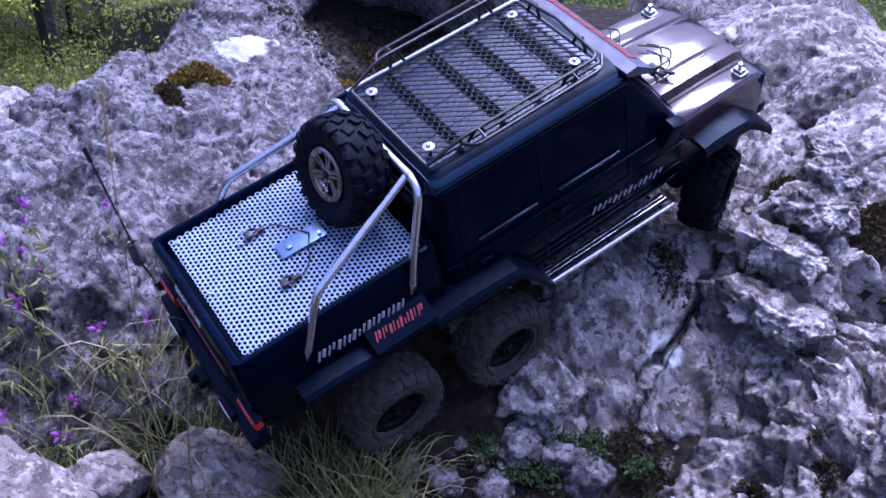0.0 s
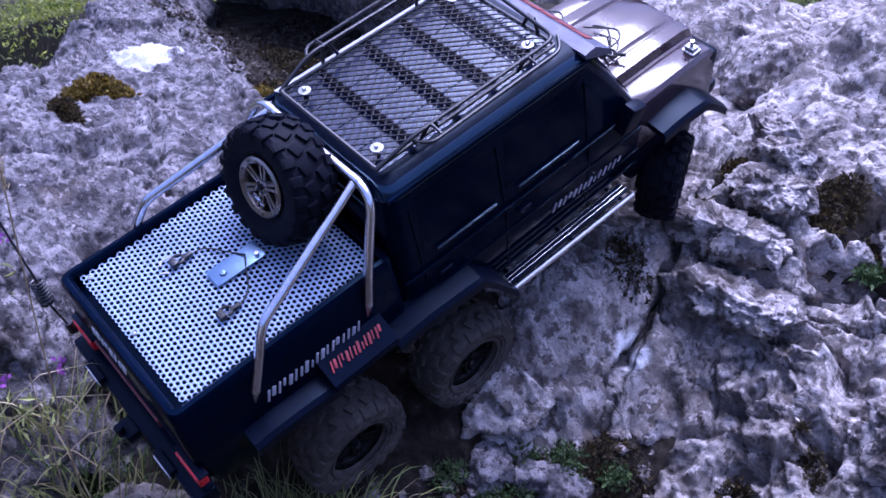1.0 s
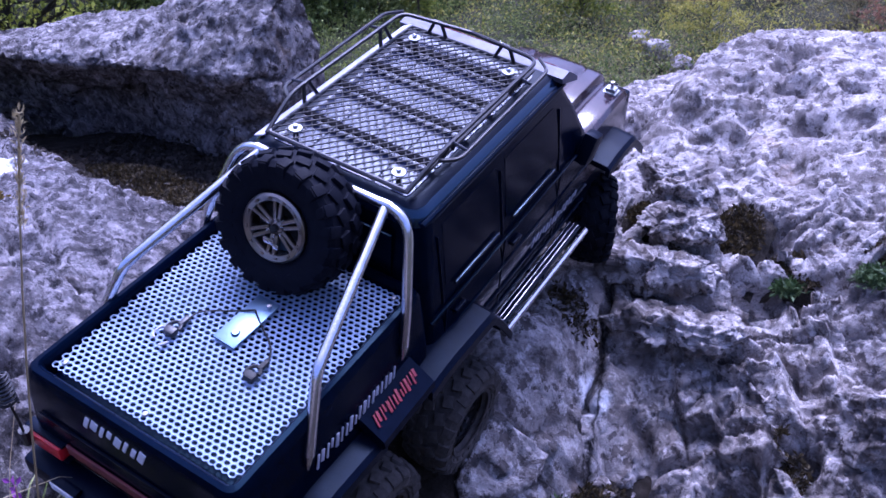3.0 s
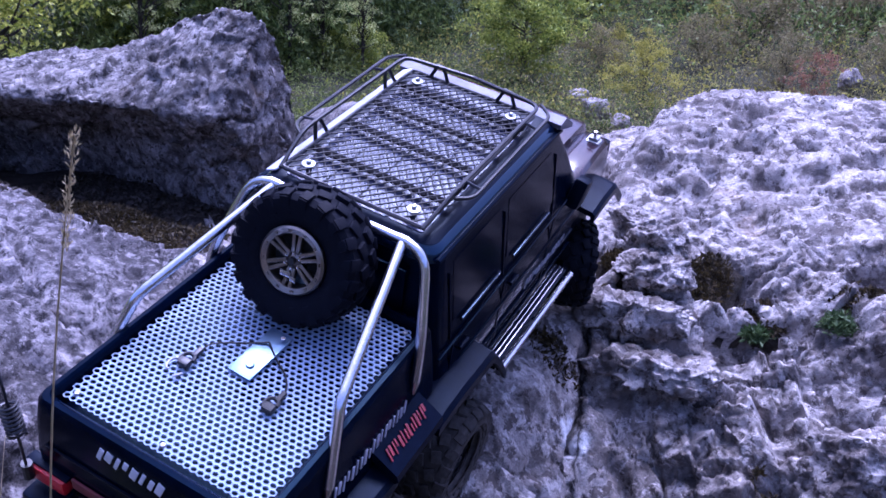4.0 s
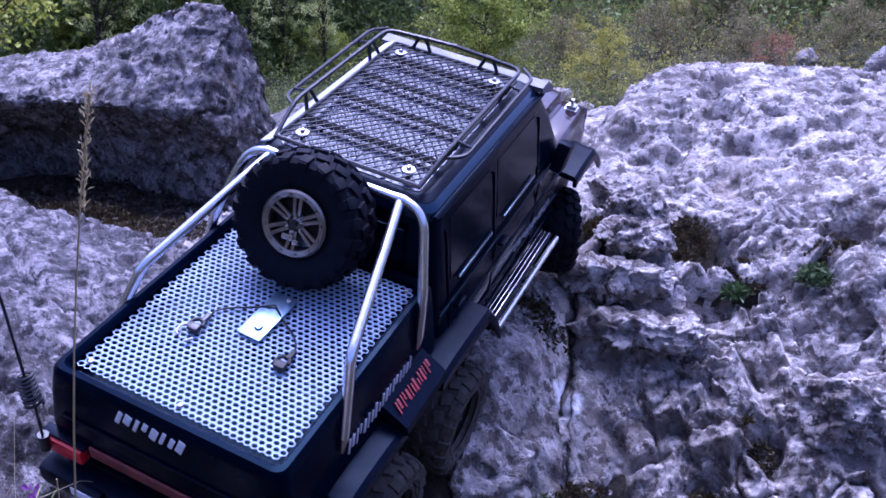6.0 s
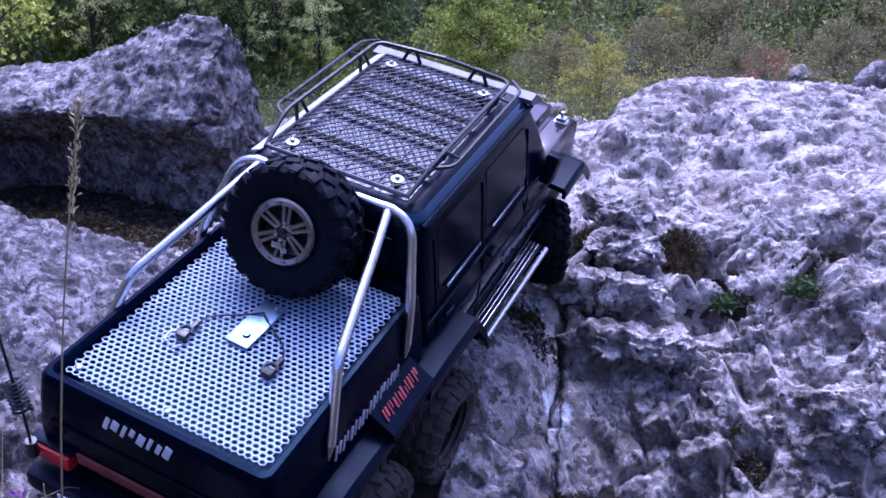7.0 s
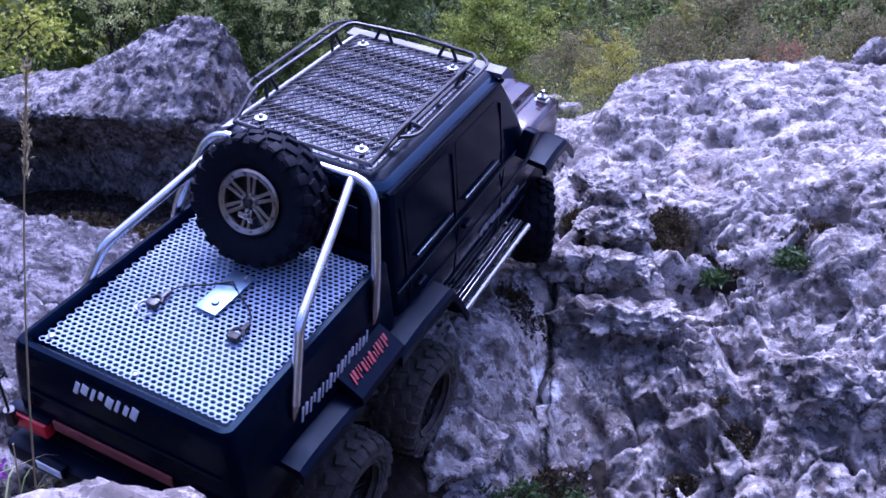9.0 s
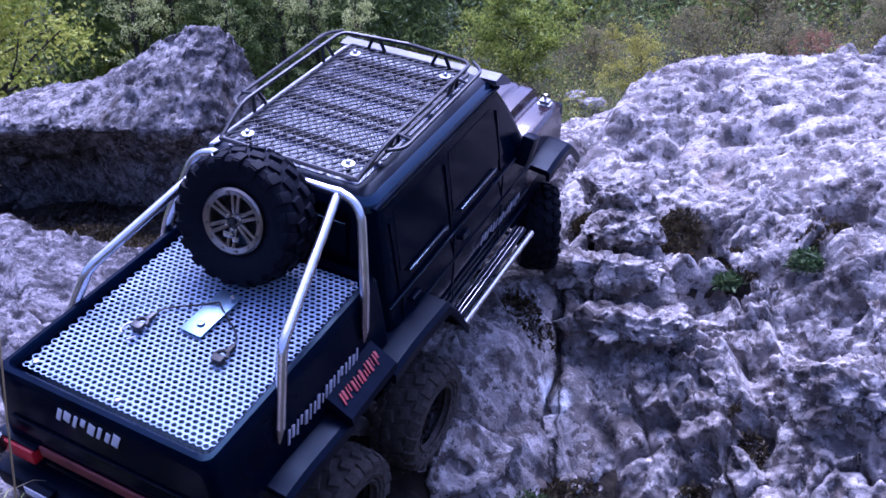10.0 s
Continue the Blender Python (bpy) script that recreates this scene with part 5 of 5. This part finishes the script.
def spruce(name, height, width, seed, label, leaf=0.19, m=26):
    rnd = np.random.RandomState(seed)
    ob = tagged(new(name), label, "tree")
    part("trunk", tube([(0, 0, -0.2), (0, 0, height * 0.5), (0, 0, height)], height * 0.018, 7, taper=0.1), BARK, ob)
    v, k = [], 0
    z = height * 0.04
    while z < height:
        t = z / height
        n = 9 if t < 0.7 else 6
        for i in range(n):
            a = math.tau * (i + rnd.uniform(-0.3, 0.3)) / n + z * 2
            reach = width * (1 - t) ** 0.8 * rnd.uniform(0.7, 1.1) + 0.1
            s = np.sqrt(rnd.uniform(0.02, 1, m))
            w = rnd.normal(size=m) * 0.11 * reach * (1.1 - s)
            v.append(np.stack([math.cos(a) * s * reach - math.sin(a) * w, math.sin(a) * s * reach + math.cos(a) * w, z - 0.30 * reach * s ** 1.5 + rnd.normal(size=m) * 0.03], 1))
        z += height * 0.030
    part("crown", leaves(np.concatenate(v), width * leaf, rnd, 0.7, 0.35), NEEDLE, ob, smooth=0)
    return ob


def on_bearing(left, away):
    """A place on the ground, by degrees left of north and metres from the lookout."""
    x, y = 0.42 - away * math.sin(radians(left)), -0.44 + away * math.cos(radians(left))
    return x, y, ground_z(x, y)


def stand(ob, left, away, scale=1.0, turn=0.0, sink=0.0):
    x, y, z = on_bearing(left, away)
    return pose(x, y, z - sink, 0, 0, turn) @ Matrix.Scale(scale, 4)


def plant_all(ob, spots):
    """Puts the first one at its spot and copies it to the rest."""
    first = True
    for left, away, scale, turn in spots:
        m = stand(ob, left, away, scale, turn)
        if first:
            ob.matrix_basis = m
            first = False
        else:
            c = copy_thing(ob, m)
            c.matrix_basis = m


maple = broad_tree("maple_tree", 2.6, 1.0, LEAF_BRIGHT, 1, 60, 0.034, "bright green broadleaf tree with a thin dark trunk", foot=0.12, total=20000)
plant_all(maple, [(58.0, 5.4, 0.95, 0), (62.0, 6.4, 1.1, 80), (73.0, 6.8, 1.2, 130), (67.0, 5.4, 1.0, 40)])
sapling = broad_tree("sapling", 0.9, 0.5, LEAF_BRIGHT, 12, 30, 0.022, "young leafy tree below the slab", foot=0.25)
plant_all(sapling, [(80.5, 3.0, 0.9, 0), (85.0, 3.5, 1.1, 70), (76.5, 3.6, 1.0, 140), (82.5, 4.2, 1.3, 210), (88.0, 3.0, 0.9, 280), (73.0, 4.0, 1.1, 330)])
young = broad_tree("young_maple", 2.4, 0.85, LEAF_BRIGHT, 21, 34, 0.030, "young broadleaf tree with a thin dark trunk", foot=0.32)
young.matrix_basis = pose(-2.40, 0.24, ground_z(-2.40, 0.24))
bush = broad_tree("green_bush", 1.5, 0.85, LEAF_GREEN, 2, 44, 0.046, "dense green bush on the slope", "bush", 0.05, 11000)
plant_all(bush, [(24.2, 7.8, 0.62, 15), (34.5, 8.0, 0.32, 195), (48.0, 8.4, 0.45, 315), (11.0, 11.0, 0.6, 25), (20.5, 10.5, 0.7, 50), (27.5, 13.0, 1.2, 20), (66.0, 8.0, 1.2, 60), (79.0, 8.0, 1.3, 220), (14.0, 12.5, 0.8, 250), (2.0, 12.0, 0.9, 10), (-3.0, 13.0, 1.0, 80), (-1.0, 11.0, 0.9, 33)])
willow = broad_tree("grey_willow", 2.0, 0.9, LEAF_GREY, 3, 44, 0.034, "grey-green small-leaved willow bush", "bush", 0.08, 14000)
plant_all(willow, [(30.0, 10.5, 1.0, 0), (44.8, 11.0, 0.62, 120), (57.0, 9.0, 1.0, 75)])
yellow = broad_tree("yellow_bush", 0.85, 0.42, LEAF_YELLOW, 4, 34, 0.024, "thin yellow-green autumn bush", "bush", 0.05, 4200)
plant_all(yellow, [(16.6, 7.0, 0.74, 0), (18.5, 8.6, 0.5, 100), (12.5, 10.0, 0.6, 200)])
scrub = broad_tree("brown_scrub", 0.8, 0.55, LEAF_BROWN, 6, 30, 0.030, "dry brownish scrub on the slope", "bush", 0.03, 5000)
plant_all(scrub, [(8.5, 8.0, 0.6, 40), (3.0, 8.4, 0.65, 100), (-1.0, 8.6, 0.7, 160), (13.5, 8.8, 0.6, 220), (19.5, 8.2, 0.6, 280), (10.0, 9.5, 1.0, 0), (6.0, 10.5, 1.1, 70), (1.0, 9.8, 1.0, 130), (13.0, 11.5, 1.2, 200), (8.0, 12.5, 1.4, 20), (3.5, 13.0, 1.5, 300), (-2.5, 10.5, 1.1, 10), (17.0, 12.0, 1.2, 45), (21.5, 12.5, 1.2, 160), (11.0, 14.5, 1.6, 210), (5.5, 15.5, 1.8, 90), (0.0, 15.0, 1.8, 140), (-4.5, 14.0, 1.7, 33)])
red = broad_tree("red_shrub", 0.55, 0.28, LEAF_RED, 7, 26, 0.020, "reddish brown withered shrub", "bush", 0.05, 1800)
plant_all(red, [(7.0, 7.6, 0.85, 0)])
birch = broad_tree("birch_sapling", 1.9, 0.42, LEAF_PALE, 31, 34, 0.030, "slender young birch with pale small leaves", foot=0.2, total=3200)
plant_all(birch, [(43.5, 8.6, 0.85, 0), (40.0, 9.2, 0.95, 70), (45.5, 9.8, 1.0, 140), (36.8, 8.0, 0.60, 200), (47.4, 7.6, 0.72, 33), (42.0, 7.4, 0.62, 111), (38.8, 7.6, 0.66, 222), (34.2, 7.8, 0.55, 310), (45.2, 8.0, 0.75, 61), (22.0, 11.5, 1.1, 260), (10.5, 13.0, 1.2, 300), (13.0, 15.0, 1.4, 20)])
fir = spruce("spruce", 6.5, 1.7, 8, "tall dark spruce in the wood")
plant_all(fir, [(47.5, 15, 1.0, 0), (42.0, 14, 0.9, 40), (38.0, 16, 1.1, 80), (33.0, 16, 1.0, 120), (51.0, 17, 1.1, 160), (56.0, 15, 1.0, 200), (28.0, 18, 1.1, 240), (23.5, 19, 1.1, 15), (19.0, 20, 1.1, 95), (14.5, 21, 1.15, 135), (10.0, 22, 1.2, 175), (5.5, 22, 1.15, 215), (1.0, 21, 1.15, 255), (-3.5, 20, 1.1, 295), (-8.0, 20, 1.1, 335),
                (62.0, 13, 1.0, 20), (67.5, 12, 0.95, 60), (73.0, 13, 1.0, 100), (78.5, 12, 1.0, 140), (84.0, 13, 1.0, 180), (90.0, 12, 1.0, 220), (96.0, 13, 1.0, 260), (45.0, 20, 1.3, 300), (36.0, 22, 1.3, 340), (25.5, 25, 1.4, 10), (16.5, 27, 1.4, 50), (7.5, 28, 1.4, 90), (-1.5, 27, 1.4, 130)])


young_fir = spruce("young_spruce", 2.6, 0.85, 18, "young dark spruce at the edge of the wood", 0.085, 46)
plant_all(young_fir, [(46.8, 8.4, 0.90, 0), (41.6, 7.8, 0.80, 50), (38.2, 8.6, 1.0, 100), (35.2, 9.2, 0.95, 150), (32.6, 9.8, 1.05, 200), (49.6, 9.2, 1.0, 250), (44.0, 9.8, 1.1, 300), (29.4, 12.0, 1.3, 20), (3.5, 12.0, 0.9, 60), (0.5, 11.0, 0.85, 120), (26.0, 13.0, 1.3, 220)])


def undergrowth(name, mat, seed, n, near, far, lo, hi, tall, leaf, label):
    """Rough growth over the slope: leaves in drifts, in one mesh."""
    rnd = np.random.RandomState(seed)
    k = n // 40
    left, away = np.radians(rnd.uniform(lo, hi, k)), rnd.uniform(near, far, k)
    cx, cy = 0.42 - away * np.sin(left), -0.44 + away * np.cos(left)
    h = tall * rnd.uniform(0.3, 1.2, k)
    base = soil_height(cx, cy)
    p = np.repeat(np.stack([cx, cy, base], 1), 40, 0)
    d = rnd.normal(size=p.shape) * np.repeat(h, 40)[:, None] * [0.55, 0.55, 0]
    d[:, 2] = np.repeat(h, 40) * rnd.uniform(0, 1, len(p)) ** 0.8
    ob = part(name, leaves(p + d, leaf, rnd, -0.2, 0.4), mat, smooth=0)
    return tagged(ob, label, "undergrowth", kind="stuff")


undergrowth("hollow_undergrowth", LEAF_GREEN, 76, 26000, 1.55, 3.4, 64, 112, 0.13, 0.016, "low green plants in the hollow beside the slab")
undergrowth("hollow_grass", GRASS, 77, 22000, 1.5, 3.2, 64, 112, 0.09, 0.016, "rough grass in the hollow beside the slab")
undergrowth("green_undergrowth", LEAF_GREEN, 71, 30000, 3.0, 12, 46, 105, 0.40, 0.030, "green undergrowth at the edge of the wood")
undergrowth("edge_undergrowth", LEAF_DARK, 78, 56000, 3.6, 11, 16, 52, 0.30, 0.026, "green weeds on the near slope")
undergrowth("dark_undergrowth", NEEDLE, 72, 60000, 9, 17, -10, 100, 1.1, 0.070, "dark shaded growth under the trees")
undergrowth("dry_undergrowth", LEAF_BROWN, 73, 76000, 5, 14, -12, 26, 0.24, 0.020, "dry brown grass and scrub on the slope")
undergrowth("pale_undergrowth", LEAF_YELLOW, 74, 16000, 6, 13, -12, 34, 0.32, 0.032, "yellowing weeds on the slope")
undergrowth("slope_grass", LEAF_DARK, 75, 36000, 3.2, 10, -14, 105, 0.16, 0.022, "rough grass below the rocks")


# ---- grass, herbs, moss and flowers near the truck ----
def blade(base, tip, w, rnd, k=5):
    """One curved grass blade."""
    a, b = np.array(base, float), np.array(tip, float)
    side = np.cross(b - a, rnd.normal(size=3))
    side = side / (np.linalg.norm(side) + 1e-9) * w
    sag = np.array([0, 0, -0.25 * np.linalg.norm((b - a)[:2])])
    v = []
    for i in range(k):
        t = i / (k - 1)
        p = a + (b - a) * t + np.array([0, 0, 1.0]) * np.linalg.norm(b - a) * 0.22 * math.sin(math.pi * t) + sag * t * t
        s = side * (1 - t) ** 0.6 if i < k - 1 else side * 0
        v += [p - s, p + s]
    return v, [(2 * i, 2 * i + 1, 2 * i + 3, 2 * i + 2) for i in range(k - 1)]


def tuft(name, x, y, n, height, lean, mat, seed, label, spread=0.02, w=0.0011, z=None, category="grass"):
    rnd = np.random.RandomState(seed)
    z = max(ground_z(x, y), min(on_slab(x, y), -0.15)) if z is None else z
    out = []
    for _ in range(n):
        a, r = rnd.uniform(0, math.tau), spread * math.sqrt(rnd.uniform())
        h = height * rnd.uniform(0.4, 1.1)
        l = lean * rnd.uniform(0.2, 1.2)
        bx, by = x + math.cos(a) * r, y + math.sin(a) * r
        a2 = a + rnd.normal() * 0.8
        out.append(blade((bx, by, z - 0.01), (bx + math.cos(a2) * h * l, by + math.sin(a2) * h * l, z + h), w, rnd))
    ob = part(name, joined(*out), mat, smooth=0)
    return tagged(ob, label, category, kind="stuff")


for i, (x, y, n, h, l) in enumerate(((0.062, 0.085, 260, 0.11, 0.9), (0.085, 0.105, 160, 0.10, 1.0), (0.005, 0.05, 60, 0.07, 1.0), (0.095, 0.13, 70, 0.07, 1.1), (-0.09, -0.03, 24, 0.035, 1.2), (-0.13, -0.06, 30, 0.04, 1.2),
                                    (-0.16, -0.03, 26, 0.04, 1.2), (-0.17, -0.13, 30, 0.045, 1.2), (-0.14, -0.16, 30, 0.04, 1.2), (-0.21, -0.20, 34, 0.06, 1.0), (-0.26, -0.24, 40, 0.07, 1.0), (-0.05, -0.13, 24, 0.04, 1.3), (0.05, -0.07, 26, 0.04, 1.3))):
    tuft("grass_tuft", x, y, n, h, l, GRASS, 100 + i, "tuft of green grass beside the truck", 0.045)
    tuft("dry_grass_tuft", x + 0.01, y - 0.01, n // 3, h * 1.2, l * 1.2, STRAW, 200 + i, "dry straw-coloured grass blades", 0.05, 0.0008)


for i in range(26):
    q = np.random.RandomState(900 + i)
    x, y = q.uniform(-0.18, -0.06), q.uniform(-0.22, 0.05)
    tuft("grass_tuft", x, y, 20, q.uniform(0.02, 0.045), q.uniform(0.9, 1.6), HERB if i % 3 == 0 else GRASS, 900 + i, "tuft of green grass in the stony soil", 0.04, 0.0015 if i % 3 == 0 else 0.0010)
    if i % 3 == 1:
        tuft("dry_grass_tuft", x, y, 6, q.uniform(0.06, 0.14), 2.0, STRAW, 950 + i, "long dry straws lying over the grass", 0.04, 0.0009)


def sprig(name, x, y, z, n, r, leaf, mat, seed, label, category="plant", flat=0.7):
    """A small cushion plant: short stems and many leaves."""
    rnd = np.random.RandomState(seed)
    ob = tagged(new(name), label, category)
    ob.matrix_basis = Matrix.Translation((x, y, z))
    d = rnd.normal(size=(n, 3))
    d[:, 2] = np.abs(d[:, 2])
    d /= np.linalg.norm(d, axis=1, keepdims=True)
    p = d * r * rnd.uniform(0.25, 1.0, (n, 1)) ** 0.6 * [1, 1, flat]
    part("stem", joined(*[tube([(0, 0, -0.01), tuple(q * 0.6), tuple(q)], r * 0.02 + 0.0004, 4) for q in p[::max(1, n // 14)]]), HERB, ob, smooth=0)
    part("foliage", leaves(p, leaf, rnd, -0.4, 0.4), mat, ob, smooth=0)
    return ob


def rock_z(x, y):
    return float(outcrop_top(x, y))


sprig("rock_plant", 0.256, 0.772, rock_z(0.256, 0.772) + 0.003, 380, 0.017, 0.011, HERB, 301, "small dark green plant in a rock crevice")
sprig("rock_plant", 0.350, 0.770, rock_z(0.350, 0.770) + 0.003, 480, 0.022, 0.009, HERB, 302, "small dark green plant in a rock crevice", flat=1.0)
for i, (x, y) in enumerate(((-0.15, -0.10), (-0.12, -0.13), (-0.17, -0.06), (-0.10, -0.08), (-0.14, -0.02), (-0.07, -0.05), (0.16, 0.33), (0.20, 0.36), (0.115, 0.30), (0.245, 0.40), (0.02, -0.10), (-0.10, -0.03), (-0.02, -0.16), (0.13, 0.40), (0.17, 0.44), (0.10, 0.36), (0.21, 0.43), (0.08, 0.27), (0.13, 0.33))):
    sprig("herb", x, y, ground_z(x, y), 240, 0.024, 0.008, HERB, 310 + i, "low green herb growing in the soil", "plant", 0.9)


def moss_patch(name, x, y, rx, ry, h, n, mat, seed, label, height):
    rnd = np.random.RandomState(seed)
    a, r = rnd.uniform(0, math.tau, n), np.sqrt(rnd.uniform(0, 1, n))
    px, py = x + np.cos(a) * r * rx, y + np.sin(a) * r * ry
    pz = height(px, py) + h * (1 - r ** 2) * rnd.uniform(0.3, 1.0, n)
    ob = part(name, leaves(np.stack([px, py, pz], 1), 0.008, rnd, -0.6, 0.5), mat, smooth=0)
    return tagged(ob, label, "moss", kind="stuff")


moss_patch("moss", -0.512, 0.172, 0.022, 0.046, 0.022, 2200, MOSS, 401, "golden brown moss cushion on the slab", slab_top)
moss_patch("moss", -0.462, 0.112, 0.030, 0.015, 0.014, 1000, MOSS_DARK, 402, "dark brown moss in a hollow of the slab", slab_top)
for i, (x, y, rx, ry) in enumerate(((0.17, 0.45, 0.06, 0.035), (0.12, 0.40, 0.05, 0.04), (0.20, 0.40, 0.05, 0.04), (0.10, 0.30, 0.04, 0.05), (0.14, 0.34, 0.05, 0.05))):
    moss_patch("dry_moss", x, y, rx, ry, 0.006, 700, MOSS_DARK, 440 + i, "dry dark moss and litter on the soil", soil_height)
moss_patch("moss", -0.64, 0.478, 0.05, 0.016, 0.02, 900, MOSS, 403, "golden moss at the edge of the slab", lambda a, b: np.maximum(slab_top(a, b), -0.10))
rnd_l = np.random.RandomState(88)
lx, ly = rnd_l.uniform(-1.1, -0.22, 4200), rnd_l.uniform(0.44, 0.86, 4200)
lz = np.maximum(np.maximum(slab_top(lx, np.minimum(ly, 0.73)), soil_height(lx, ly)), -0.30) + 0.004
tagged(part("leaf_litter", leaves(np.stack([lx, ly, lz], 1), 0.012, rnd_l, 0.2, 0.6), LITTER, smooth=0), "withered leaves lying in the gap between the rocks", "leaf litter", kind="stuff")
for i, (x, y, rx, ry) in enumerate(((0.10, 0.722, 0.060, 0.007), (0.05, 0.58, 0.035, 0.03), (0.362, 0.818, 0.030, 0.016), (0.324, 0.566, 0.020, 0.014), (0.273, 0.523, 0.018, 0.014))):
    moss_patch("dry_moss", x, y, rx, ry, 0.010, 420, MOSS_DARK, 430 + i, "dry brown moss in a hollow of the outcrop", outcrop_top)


def soil_pocket(x, y, z, rx, ry, rise, seed):
    """Dark earth that has gathered in a pocket of the rock, sloping up to its back wall, with crumbs on it."""
    k = 36
    a, b = np.meshgrid(np.linspace(-1, 1, k), np.linspace(-1, 1, k), indexing="ij")
    px, py = x + rx * a, y + ry * b
    fall = 0.05 * soft(np.hypot(a, b) - 0.75, 0.08)
    q = np.stack([px, py, z + rise * (py - y) - fall], -1).reshape(-1, 3)
    q[:, 2] += 0.006 * value_noise(q * 70, seed) + 0.003 * value_noise(q * 190, seed + 1)
    tagged(sheet("soil_pocket", q, grid_faces(k, k), SOIL), "dark earth gathered in a pocket of the rock", "soil", kind="stuff")
    moss_patch("soil_crumbs", x, y, rx * 0.8, ry * 0.85, 0.006, 1100, MOSS_DARK, seed, "dry moss crumbs on the dark earth", lambda u, v: z + rise * (v - y))


soil_pocket(0.172, 0.812, -0.088, 0.044, 0.056, 0.62, 451)
soil_pocket(0.262, 0.800, -0.112, 0.048, 0.030, 0.50, 453)
soil_pocket(0.066, 0.772, -0.066, 0.034, 0.024, 0.50, 455)
# moss and litter, laid thick and dark to deepen the shade in the gap
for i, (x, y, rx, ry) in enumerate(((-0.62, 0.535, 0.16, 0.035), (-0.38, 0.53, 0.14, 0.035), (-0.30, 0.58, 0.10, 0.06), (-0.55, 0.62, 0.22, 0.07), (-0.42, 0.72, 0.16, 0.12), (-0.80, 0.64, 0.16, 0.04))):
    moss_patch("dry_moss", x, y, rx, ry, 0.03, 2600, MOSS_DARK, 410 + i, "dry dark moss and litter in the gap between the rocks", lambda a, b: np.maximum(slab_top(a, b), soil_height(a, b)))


# tall dry grass stalks standing before the truck
def stalk(x, y, z0, top, lean, seed, head=True):
    rnd = np.random.RandomState(seed)
    ob = tagged(new("dry_stalk"), "single tall dry grass stalk", "grass")
    pts = [(x + lean[0] * t * t, y + lean[1] * t * t, z0 + (top - z0) * t) for t in (i / 9 for i in range(10))]
    part("stem", tube(pts, 0.0010, 5, taper=0.5), STRAW, ob)
    if head:
        p = np.array([np.array(pts[-1]) * (1 - t) + np.array(pts[-4]) * t + rnd.normal(size=3) * 0.0011 for t in rnd.uniform(0, 0.42, 170)])
        part("seed_head", leaves(p, 0.0045, rnd, -2.5, 0.22), STRAW, ob, smooth=0)
    return ob


STALKS = [(-0.05, -0.06, -0.26, 0.224, (0.072, 0.0), 1, True), (-0.035, -0.075, -0.26, -0.02, (0.004, 0.0), 2, False), (0.02, -0.05, -0.26, -0.06, (0.03, 0.01), 3, False)]
for s in STALKS:
    stalk(*s)


# flowers at the edge of the grass
def flower(x, y, h, seed):
    rnd = np.random.RandomState(seed)
    z = max(ground_z(x, y), min(on_slab(x, y), -0.14))
    ob = tagged(new("wild_flower"), "thin wild flower with violet blossoms", "flower", "wild flowers")
    ob.matrix_basis = Matrix.Translation((x, y, z - 0.01))
    stems, tips = [], []
    for _ in range(2):
        tip = (rnd.normal() * 0.03, rnd.normal() * 0.03, h * rnd.uniform(0.6, 1.1))
        stems.append(tube([(0, 0, 0), (tip[0] * 0.3, tip[1] * 0.3, tip[2] * 0.6), tip], 0.0007, 4, taper=0.5))
        tips.append(tip)
    part("stem", joined(*stems), GRASS, ob, smooth=0)
    p = np.concatenate([np.array(t) * rnd.uniform(0.2, 0.9, (14, 1)) + rnd.normal(size=(14, 3)) * 0.004 for t in tips])
    part("leaf", leaves(p, 0.018, rnd, 0, 0.25), GRASS, ob, smooth=0)
    for t in tips:
        part("blossom", leaves(np.array(t) + rnd.normal(size=(9, 3)) * 0.0018, 0.0085, rnd, -0.8, 0.6), PETAL, ob, "violet blossom", smooth=0)
    return ob


for i, (x, y, h) in enumerate(((-0.20, -0.125, 0.20), (-0.235, -0.09, 0.19), (-0.175, -0.133, 0.18), (-0.13, -0.07, 0.16), (-0.12, -0.155, 0.13), (-0.10, -0.17, 0.10), (-0.21, -0.17, 0.16))):
    flower(x, y, h, 500 + i)

# small stones strewn over the soil
rnd_s = np.random.RandomState(77)
for i in range(210):
    x, y = (rnd_s.uniform(-0.22, 0.30), rnd_s.uniform(-0.22, 0.44)) if i % 2 else (rnd_s.uniform(0.06, 0.24), rnd_s.uniform(0.12, 0.50))
    if -0.13 < x < 0.06 and y > 0.05:
        x += 0.2
    k = rnd_s.uniform(0.003, 0.011) * (1.6 if i % 9 == 0 else 1)
    stone("pebble", (x, y, ground_z(x, y) - k * 0.3), (k * 1.2, k, k * 0.7), 600 + i, ROCK if i % 3 else ROCK_SLAB, "pale limestone chip on the soil", rnd_s.uniform(0, 360), 4, 0.6, 3, "pebble", "chips on the soil", True)
